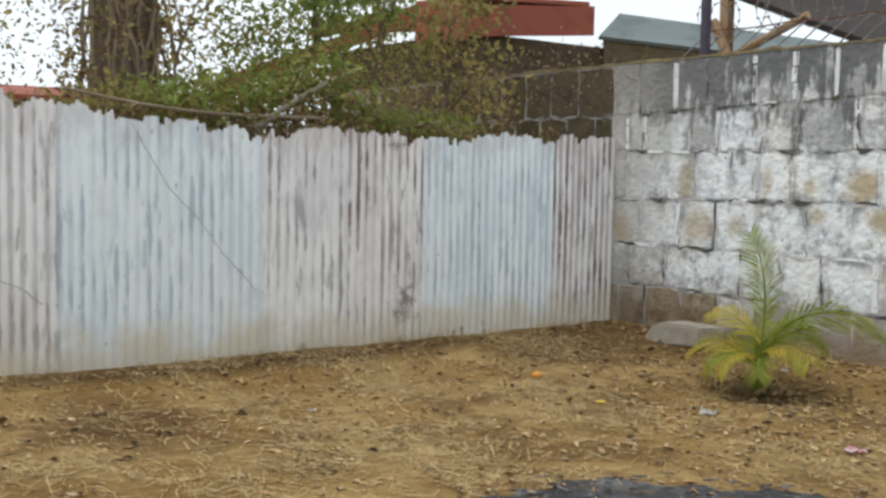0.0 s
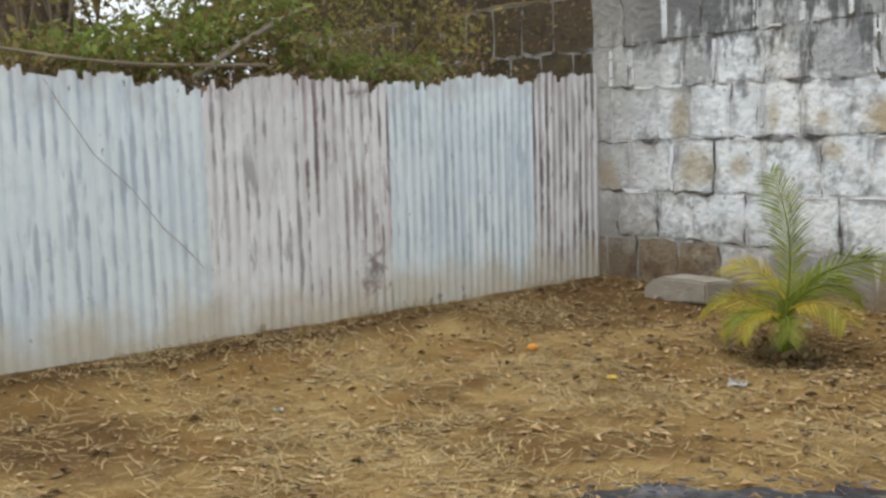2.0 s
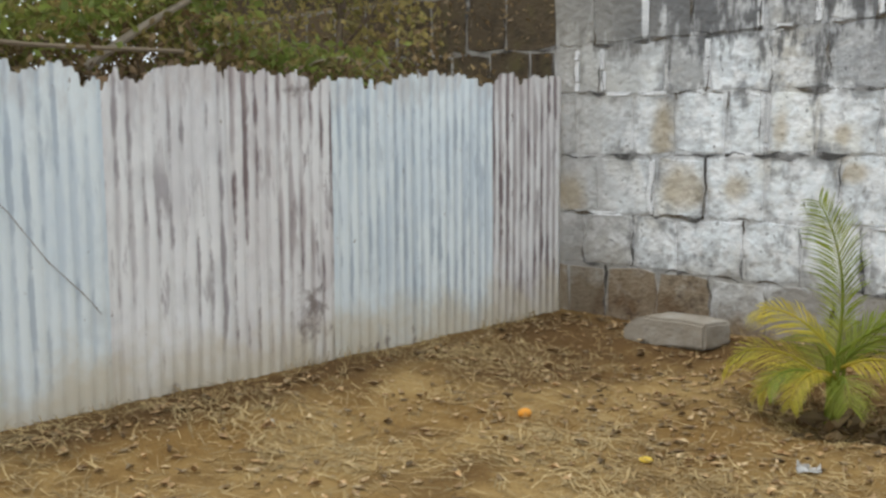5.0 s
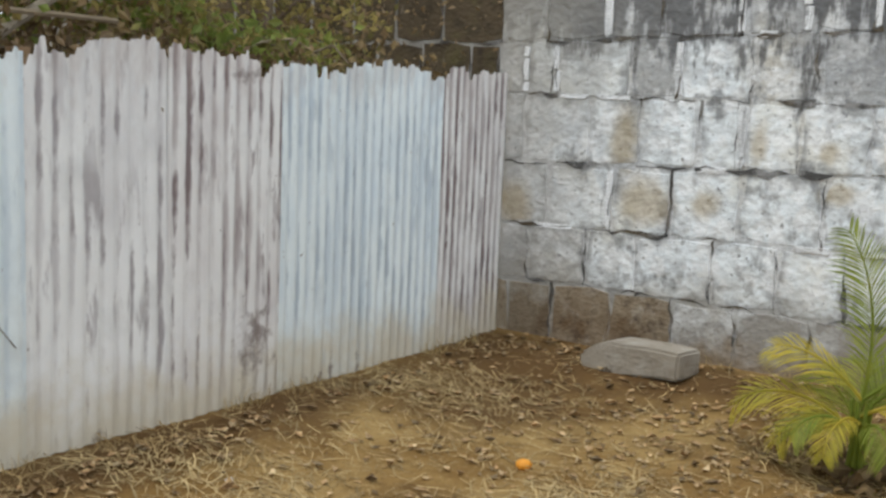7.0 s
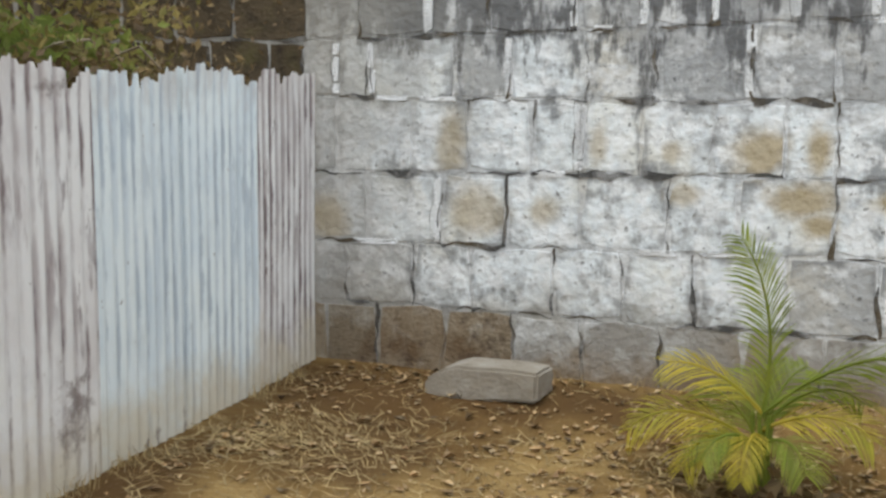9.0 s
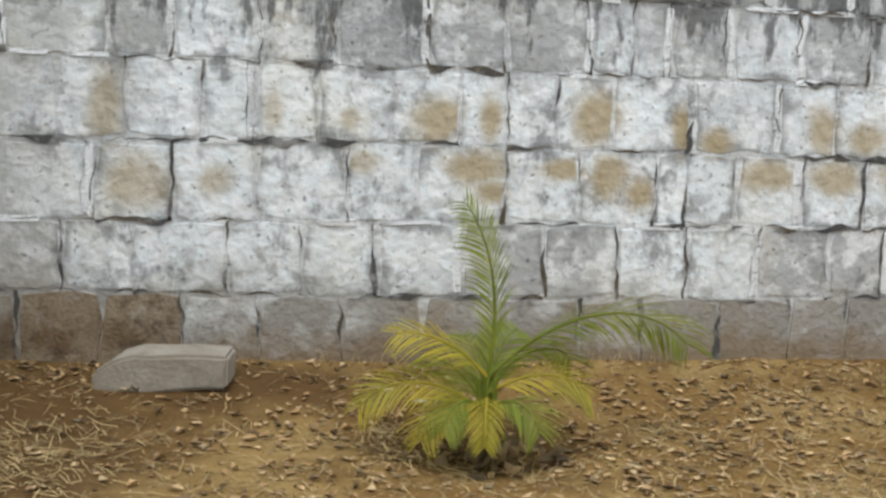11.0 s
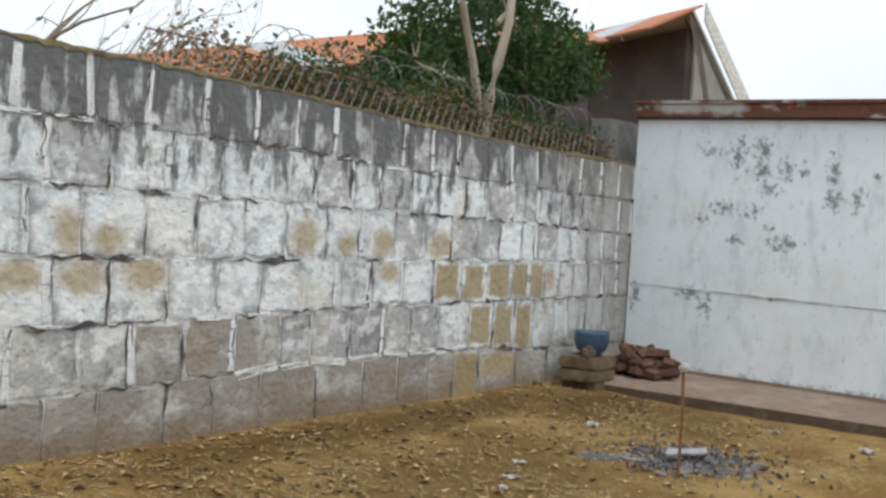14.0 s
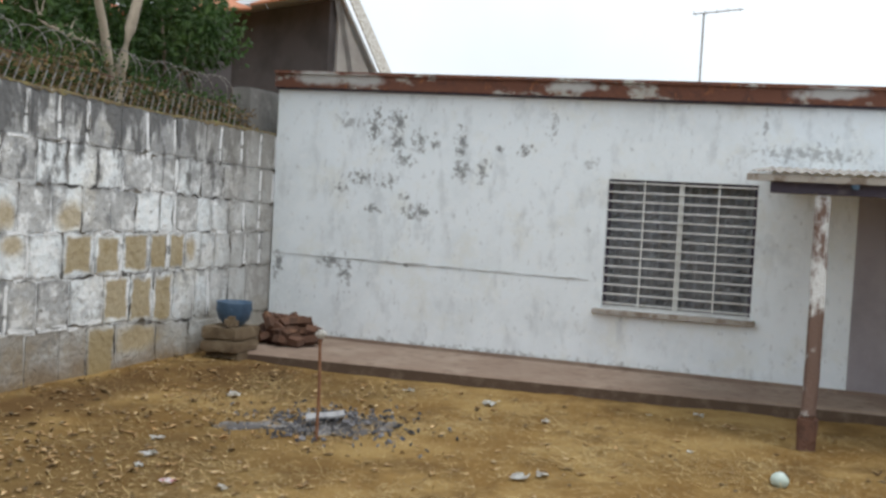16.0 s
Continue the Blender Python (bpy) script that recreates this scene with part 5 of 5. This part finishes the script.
def build_neighbour():
    h = thing("neighbour_house", "neighbouring house with a red fascia and dark mossy wall", "house", (0, 0, 0))
    part("wall", box(-13.5, -10.05, 8.3, 14, 0, 3.3), M_BLOCK_MOSS, h)
    part("fascia", quad_slab([(-10.68, 7.92, 3.17), (-9.9, 8.15, 3.17), (-9.9, 8.15, 3.72), (-10.68, 7.92, 3.72)], 0.06), M_RED, h)
    part("fascia", quad_slab([(-9.9, 8.16, 3.22), (-10.0, 10.5, 3.45), (-10.0, 10.5, 3.85), (-9.9, 8.16, 3.62)], 0.06), M_RED, h)
    part("rake_board", quad_slab([(-12.2, 5.8, 2.45), (-10.70, 7.90, 3.42), (-10.70, 7.90, 3.60), (-12.2, 5.8, 2.66)], 0.06), M_RED, h)
    part("roof", quad_slab([(-13.5, 7.9, 3.6), (-9.85, 8.1, 3.74), (-10.0, 10.4, 3.9), (-13.5, 10.4, 3.9)], 0.06), M_RED, h)
    part("lean_roof", quad_slab([(-10.0, 10.6, 3.45), (-7.6, 13.6, 3.05), (-7.9, 14.2, 3.4), (-10.2, 11.2, 3.85)], 0.06), M_GREENGREY, h)
    part("low_wall", quad_slab([(-10.0, 10.7, 0), (-7.6, 13.7, 0), (-7.6, 13.7, 3.02), (-10.0, 10.7, 3.42)], 0.15), M_BLOCK_MOSS, h)
    l = thing("lean_to_roof", "dark lean-to roof on pale timber braces beyond the wall", "roof", (0, 0, 0))
    part("sheet", quad_slab([(-5.9, 8.3, 3.30), (-3.9, 8.3, 2.48), (-3.9, 11, 2.85), (-5.9, 11, 3.75)], 0.06), M_DARKROOF, l)
    part("brace", tube([(-6.1, 8.32, 2.55), (-5.7, 8.32, 2.71), (-5.02, 8.34, 2.97)], 0.042, 8), M_WOOD, l)
    part("brace", tube([(-5.85, 8.3, 2.6), (-6.08, 8.3, 3.02)], 0.05, 8), M_WOOD, l)
    part("post", box(-4.6, -4.5, 8.5, 8.6, -0.2, 2.72), M_WOOD, l)
    part("post", box(-6.05, -5.95, 8.36, 8.46, -0.2, 3.32), M_WOOD, l)
    r = thing("far_house", "far low house with a red roof behind the fence", "house", (0, 0, 0))
    part("wall", box(-26, -21.5, 1, 7.5, -0.1, 2.9), M_CONCRETE, r)
    part("roof", quad_slab([(-21.2, 0.8, 2.85), (-21.2, 7.8, 2.95), (-24, 7.8, 3.3), (-24, 0.8, 3.3)], 0.1), M_RED, r)


def build_pier():
    p = part("concrete_pier", rough_box(5.25, 6.1, 7.86, 8.1, -0.2, 2.86, 0.01, 0.012, 4, 3), M_PIER)
    tagged(p, "grey weathered concrete pier behind the wall's end", "pier")


def build_orange_roofs():
    """A long low roof whose ridge just shows over the block wall."""
    h = thing("orange_roofed_house", "long low house with a faded orange sheet roof", "house", (0, 0, 0))
    a, b = Vector((P_ROOF[0])), Vector((P_ROOF[1]))
    n = 12
    for k in range(n):
        p, q = a.lerp(b, k / n), a.lerp(b, (k + 0.985) / n)
        dn = Vector((0.25, -1.3, -0.42))
        part("roof_sheet", quad_slab([p + dn, q + dn, q, p], 0.04), M_GREYSHEET if k in (4, 9) else M_ORANGE, h)
    dn = Vector((0.3, -0.9, -0.36))
    part("wall", quad_slab([Vector((*(a + dn).xy, 0)), Vector((*(b + dn).xy, 0)), b + dn, a + dn], 0.2), M_DARKWALL, h)


P_ROOF = ((4.49, 17.62, 3.86), (11.27, 12.96, 5.4))
build_shed()
build_pier()
build_neighbour()
build_orange_roofs()


def build_antenna():
    a = thing("antenna", "thin television antenna on a mast on the roof", "antenna", (6.9, 3.15, 2.9))
    part("mast", tube([(0, 0, 0), (0, 0, 1.05)], 0.012, 6), M_STEEL, a)
    part("boom", tube([(0, 0.12, 1.03), (0, -0.42, 1.08)], 0.008, 5), M_STEEL, a)
    for k in range(5):
        y = 0.1 - 0.12 * k
        part("element", tube([(-0.12 + 0.01 * k, y, 1.035 - (y - 0.12) * 0.09), (0.12 - 0.01 * k, y, 1.035 - (y - 0.12) * 0.09)], 0.005, 4), M_STEEL, a)


build_antenna()


# ---- things in the yard ----
def stone_slab():
    """A squared stone with a thin left end, a blunt right end and worn edges."""
    bm = box(-0.36, 0.34, -0.15, 0.15, -0.04, 0.18, 0.018)
    bmesh.ops.subdivide_edges(bm, edges=[e for e in bm.edges if e.calc_length() > 0.1], cuts=6, use_grid_fill=True)
    for v in bm.verts:
        t = (v.co.x + 0.36) / 0.70
        if v.co.z > 0.05:
            v.co.z -= 0.11 * max(0, 0.22 - t) / 0.22
        else:
            v.co.z += 0.06 * max(0, t - 0.2)
        v.co += noise.noise_vector(v.co * 4.0) * 0.012 + noise.noise_vector(v.co * 14.0) * 0.005
    return bm


def build_yard():
    rng = np.random.default_rng(3)
    rock = part("flat_stone", stone_slab(), M_ROCK)
    rock.matrix_world = pose(-5.42, 7.27, ground_z(-5.42, 7.27) + 0.0, 0, 0, -6)
    tagged(rock, "pale flat-topped stone lying at the foot of the wall", "stone")

    slabs = thing("slab_stack", "stack of rough stone slabs in the corner by the wall", "stone slabs", (4.05, 7.25, 0.0))
    for k, (w, z, dx) in enumerate([(0.22, 0.0, 0.06), (0.29, 0.123, 0.0), (0.28, 0.246, 0.02)]):
        part("slab", rough_box(-w * 0.88 + dx, w * 0.88 + dx, -0.19, 0.19, z - 0.035, z + 0.085, 0.015, 0.02, 10 + k), M_SLAB, slabs)
    part("loose_stone", rough_box(-0.21, -0.08, -0.18, -0.04, 0.325, 0.45, 0.04, 0.03, 14), M_SLAB, slabs)
    pot = thing("blue_bucket", "dented blue plastic bucket resting on the slabs", "bucket", (4.12, 7.25, 0.326))
    prof = [(0.02, 0.0), (0.09, 0.01), (0.15, 0.07), (0.18, 0.16), (0.175, 0.23), (0.18, 0.25), (0.165, 0.245), (0.16, 0.16), (0.09, 0.03), (0.0, 0.025)]
    v, f = [], []
    for r, z in prof:
        for k in range(24):
            t = 2 * math.pi * k / 24
            v.append((r * math.cos(t), r * math.sin(t), z))
    for i in range(len(prof) - 1):
        for k in range(24):
            f.append((i * 24 + k, i * 24 + (k + 1) % 24, (i + 1) * 24 + (k + 1) % 24, (i + 1) * 24 + k))
    part("body", (v, f), M_BLUE, pot, smooth=True)

    pile = thing("brick_pile", "heap of old broken red bricks against the house", "bricks", (4.85, 7.0, 0.095))
    bm = rough_box(-0.115, 0.115, -0.055, 0.055, -0.038, 0.038, 0.003, 0.003, 2, 1)
    me = bpy.data.meshes.new("brick")
    bm.to_mesh(me)
    bm.free()
    me.materials.append(M_BRICKPILE)
    for k in range(38):
        lay = k // 15
        b = new("brick", me)
        b.parent = pile
        sp = 0.36 - 0.085 * lay
        b.matrix_basis = pose(rng.uniform(-0.22 + 0.04 * lay, 0.2 - 0.02 * lay), rng.uniform(-sp, sp) + 0.05, 0.045 + 0.088 * lay + rng.uniform(0, 0.03), rng.normal(0, 20), rng.normal(0, 20), rng.uniform(0, 180))

    stick = thing("planted_stick", "thin reddish stick standing upright in the ground", "stick", (1.60, 5.0, ground_z(1.6, 5.0)))
    part("shaft", tube([(0, 0, -0.1), (0.01, 0.0, 0.4), (0.0, 0.01, 0.77)], [0.013, 0.012, 0.011], 7), M_STICK, stick)
    part("cap", rough_box(-0.035, 0.035, -0.035, 0.035, 0.75, 0.80, 0.015, 0.015, 6, 1), M_PAPER, stick, "scrap of white plastic")

    # burnt ground
    def patch(name, cx, cy, rx, ry, lift, label, rot=0.0):
        v, f = [], []
        n, rings = 120, 16
        ca, sa = math.cos(rot), math.sin(rot)
        for j in range(rings + 1):
            for i in range(n):
                t = 2 * math.pi * i / n
                q = j / rings * (1 + 0.14 * noise.noise((math.cos(t) * 1.7 + cx, math.sin(t) * 1.7, 2)) + 0.14 * noise.noise((math.cos(t) * 6 + cx, math.sin(t) * 6, 5)) + 0.08 * noise.noise((math.cos(t) * 14 + cx, math.sin(t) * 14, 5)))
                u, w = rx * q * math.cos(t), ry * q * math.sin(t)
                x, y = cx + u * ca - w * sa, cy + u * sa + w * ca
                h = lift * (1 - j / rings) ** 1.2 * (0.6 + 0.6 * noise.noise((x * 9, y * 9, 2)))
                z = ground_z(x, y) + 0.012 + h + 0.014 * noise.noise((x * 14, y * 14, 9)) - (0.03 if j == rings else 0)
                v.append((x, y, z))
        for j in range(rings):
            for i in range(n):
                f.append((j * n + i, j * n + (i + 1) % n, (j + 1) * n + (i + 1) % n, (j + 1) * n + i))
        ob = part(name, (v, f), M_ASH if name == "burnt_patch" else M_HEAP, smooth=True)
        return tagged(ob, label, "ash")
    patch("burnt_patch", -1.95, 3.47, 1.18, 0.80, 0.03, "wide patch of burnt black ground with grey ash", 0.70)
    bits = thing("charred_bits", "charred stalks and crumbs lying on the burnt patch", "charcoal", (0, 0, 0), kind="stuff")
    p3 = []
    for k in range(420):
        q, t = math.sqrt(rng.random()), rng.uniform(0, 6.28)
        u, w = 1.2 * q * math.cos(t), 0.82 * q * math.sin(t)
        x, y = -1.95 + u * 0.765 - w * 0.644, 3.47 + u * 0.644 + w * 0.765
        z, a, ln = ground_z(x, y) + 0.035, rng.uniform(0, 6.28), rng.uniform(0.01, 0.09)
        p3.append(tube([(x, y, z), (x + math.cos(a) * ln, y + math.sin(a) * ln, z + rng.uniform(-0.006, 0.012))], rng.uniform(0.002, 0.006), 4))
    part("charred_stalks", joined(p3), M_CHAR, bits)
    patch("rubbish_ash", 2.05, 5.05, 0.50, 0.26, 0.09, "low heap of grey ash and burnt rubbish", -0.9)
    patch("ash_trail", 1.80, 5.60, 0.34, 0.12, 0.02, "thin smear of scattered ash and charred scraps", -1.0)
    deb = thing("burnt_debris", "charred scraps and pale rubbish lying on the ash heap", "rubbish", (0, 0, 0), kind="stuff")
    p1, p2 = [], []
    for k in range(330):
        x, y = 2.10 + rng.normal(0, 0.30), 5.15 + rng.normal(0, 0.36)
        s = rng.uniform(0.005, 0.015)
        c = Vector((x, y, ground_z(x, y) + 0.010 + 0.075 * math.exp(-((x - 2.05) ** 2 + (y - 5.05) ** 2) * 9)))
        d = Vector(rng.normal(0, 1, 3)).normalized()
        e = d.orthogonal().normalized()
        g = d.cross(e)
        vv = [c + d * s * sx * 1.6 + e * s * sy + g * s * 0.35 * sz for sx in (-1, 1) for sy in (-1, 1) for sz in (-1, 1)]
        ff = [(0, 1, 3, 2), (4, 6, 7, 5), (0, 4, 5, 1), (2, 3, 7, 6), (0, 2, 6, 4), (1, 5, 7, 3)]
        (p1 if k % 11 else p2).append((vv, ff))
    part("charred_scraps", joined(p1), M_CHAR, deb)
    part("pale_scraps", joined(p2), M_FLAKE, deb)
    plank = part("pale_board", rough_box(-0.15, 0.15, -0.05, 0.05, -0.008, 0.010, 0.003, 0.012, 3, 2), M_FLAKE)
    plank.matrix_world = pose(1.98, 5.12, ground_z(1.98, 5.12) + 0.10, 12, -8, -60)
    tagged(plank, "warped pale grey board lying on the ash heap", "board")

    def pebble(name, x, y, r, m, label, cat, flat=0.8, seed=1):
        bm = bmesh.new()
        bmesh.ops.create_icosphere(bm, subdivisions=2, radius=r)
        for v in bm.verts:
            v.co += v.co * 0.18 * noise.noise(v.co * (2.0 / r) * 0.5 + Vector((seed, 0, 0)))
            v.co.z *= flat
        ob = part(name, bm, m, smooth=True)
        ob.location = (x, y, ground_z(x, y) + r * flat * 0.75)
        return tagged(ob, label, cat)
    pebble("pale_ball", 2.12, 1.84, 0.062, M_MINT, "pale green round ball lying in the dirt", "ball", 0.9)
    pebble("orange_fruit", -5.14, 5.25, 0.038, M_ORANGE_LEAF, "small orange fruit lying on the dry ground", "fruit", 0.7, 4)
    pebble("yellow_leaf", -4.25, 5.05, 0.034, M_YELLOW_LEAF, "fallen yellow leaf on the dry dirt", "leaf", 0.35, 6)

    def scrap(x, y, s, m, label, seed):
        r2 = np.random.default_rng(seed)
        n = 5
        v = [((i - 2) * s / 4 + r2.normal(0, s * 0.05), (j - 2) * s / 5 + r2.normal(0, s * 0.05), abs(r2.normal(0, s * 0.14)) + 0.012) for j in range(n) for i in range(n)]
        f = [(j * n + i, j * n + i + 1, (j + 1) * n + i + 1, (j + 1) * n + i) for j in range(n - 1) for i in range(n - 1)]
        bm = bmesh.new()
        bv = [bm.verts.new(p) for p in v]
        for q in f:
            bm.faces.new([bv[i] for i in q])
        ret = bmesh.ops.solidify(bm, geom=bm.faces[:], thickness=0.003)
        ob = part("litter_scrap", bm, m)
        ob.matrix_world = pose(x, y, ground_z(x, y), 0, 0, r2.uniform(0, 360))
        return tagged(ob, label, "litter", "litter in the yard")
    white = "crumpled scrap of white paper on the dirt"
    for i, (x, y, s) in enumerate([(1.08, 5.98, 0.09), (0.65, 5.74, 0.10), (0.37, 5.62, 0.08), (4.03, 2.60, 0.10), (1.34, 3.40, 0.12), (1.45, 3.28, 0.10), (3.1, 3.7, 0.08), (3.5, 4.3, 0.14), (2.6, 6.3, 0.12), (0.2, 4.9, 0.07), (-1.2, 5.9, 0.05), (-5.0, 3.2, 0.05), (-6.0, 4.2, 0.04), (3.6, 5.1, 0.10), (-4.1, 6.9, 0.06), (2.7, 2.5, 0.05), (1.0, 2.9, 0.05), (3.9, 3.0, 0.05), (-3.62, 5.42, 0.10)]):
        scrap(x, y, s, M_PAPER, white, 100 + i)
    scrap(-2.43, 5.25, 0.11, M_PINK, "crumpled pink and white wrapper on the dirt", 140)
    scrap(0.15, 5.25, 0.08, M_PINK, "crumpled pink and white wrapper on the dirt", 141)

    # straw and dead leaves
    def blades(n, seed, xr, yr, dens):
        r2 = np.random.default_rng(seed)
        v, f = [], []
        while len(f) < n * 2:
            x, y = r2.uniform(*xr), r2.uniform(*yr)
            if r2.random() > dens(x, y):
                continue
            ln, w, a = r2.uniform(0.03, 0.15), r2.uniform(0.0012, 0.0028), r2.uniform(0, 6.28)
            if x > -1.5:
                ln, w = ln * 0.6, w * 0.75
            bend = r2.normal(0, 0.16)
            z0 = r2.uniform(0.002, 0.014)
            tip = max(0.0, r2.normal(0, 0.018))
            o = len(v)
            for k in range(3):
                aa = a + bend * k * 0.5
                px, py = x + math.cos(aa) * ln * k / 2, y + math.sin(aa) * ln * k / 2
                z = ground_z(px, py) + z0 + tip * k / 2
                nx, ny = -math.sin(aa) * w, math.cos(aa) * w
                v += [(px + nx, py + ny, z), (px - nx, py - ny, z + 0.001)]
            f += [(o, o + 1, o + 3, o + 2), (o + 2, o + 3, o + 5, o + 4)]
        return v, f
    off_house = lambda x, y: not (x > 3.95 and y < 7.4)
    d1 = lambda x, y: (0.25 + 0.75 * ease(-0.15, 0.35, noise.noise((x * 1.1, y * 1.1, 5)))) * (0.35 if y > 6.6 else 1) * off_house(x, y) * (0.07 if (((x + 1.95) * 0.765 + (y - 3.47) * 0.644) / 1.08) ** 2 + (((y - 3.47) * 0.765 - (x + 1.95) * 0.644) / 0.72) ** 2 < 1 else 1)
    ob = part("dry_straw", blades(42000, 8, (-6.6, 4.0), (0.6, 7.5), d1), M_STRAW)
    tagged(ob, "scattered dry straw and mown dead grass", "straw", kind="stuff")

    v, f = [], []
    r3 = np.random.default_rng(77)
    for _ in range(1500):
        if r3.random() < 0.55:
            x, y = FENCE_X + 0.03 + abs(r3.normal(0, 0.05)), r3.uniform(0.5, 7.5)
        elif r3.random() < 0.6:
            x, y = r3.uniform(-6.5, 4.0), WALL_Y - 0.03 - abs(r3.normal(0, 0.06))
        else:
            x, y = r3.uniform(-6.3, 3.5), r3.uniform(1.2, 7.0)
        if noise.noise((x * 2.3, y * 2.3, 8)) < 0.02:
            continue
        z, h, a = ground_z(x, y) - 0.01, r3.uniform(0.03, 0.11), r3.uniform(0, 6.28)
        lx, ly, w = math.cos(a) * h * r3.uniform(0.2, 1.0), math.sin(a) * h * r3.uniform(0.2, 1.0), 0.0022
        o = len(v)
        v += [(x - w, y, z), (x + w, y + w, z), (x + lx * 0.4 + w * 0.7, y + ly * 0.4, z + h * 0.7), (x + lx * 0.4 - w * 0.7, y + ly * 0.4, z + h * 0.7), (x + lx, y + ly, z + h * 0.95)]
        f += [(o, o + 1, o + 2, o + 3), (o + 3, o + 2, o + 4)]
    ob = part("dry_grass", (v, f), M_STRAW)
    tagged(ob, "sparse dry grass stubble along the walls and in the dirt", "dry grass", kind="stuff")

    def leaves(n, seed, dens):
        r2 = np.random.default_rng(seed)
        v, f = [], []
        while len(f) < n * 2:
            x, y = r2.uniform(-6.5, 4.0), r2.uniform(1.0, 7.58)
            if r2.random() > dens(x, y):
                continue
            s, a = 0.007 + 0.038 * r2.random() ** 2.2, r2.uniform(0, 6.28)
            z = ground_z(x, y) + 0.008
            c, d = math.cos(a), math.sin(a)
            o = len(v)
            e1, e2 = abs(r2.normal(0, 0.35)) * s, abs(r2.normal(0, 0.35)) * s
            v += [(x - c * s, y - d * s, z + e1), (x + d * s * 0.5, y - c * s * 0.5, z + e2), (x + c * s, y + d * s, z + e1 * 0.6), (x - d * s * 0.5, y + c * s * 0.5, z + e2), (x, y, z)]
            f += [(o, o + 1, o + 2, o + 4), (o, o + 4, o + 2, o + 3)]
        return v, f
    d2 = lambda x, y: max(0.9 if y > 7.2 or x < -6.3 else 0, 0.22 + 0.78 * ease(4.0, 6.8, y) * ease(-6.2, -3.0, x)) * off_house(x, y) * (1 - 0.6 * ease(-2.0, 1.0, x)) * (0.45 + 0.55 * ease(-0.2, 0.25, noise.noise((x * 1.6, y * 1.6, 12))))
    ob = part("dead_leaves", leaves(10500, 9, d2), M_LITTER)
    tagged(ob, "carpet of curled brown dead leaves and chips", "dead leaves", kind="stuff")


build_yard()
south = part("wall_south", box(FENCE_X - 0.1, HOUSE_X + 6, -8.8, -8.62, -0.3, 2.4), M_PLASTER)
tagged(south, "plain white plastered yard wall", "wall", kind="structure")
build_block_wall()
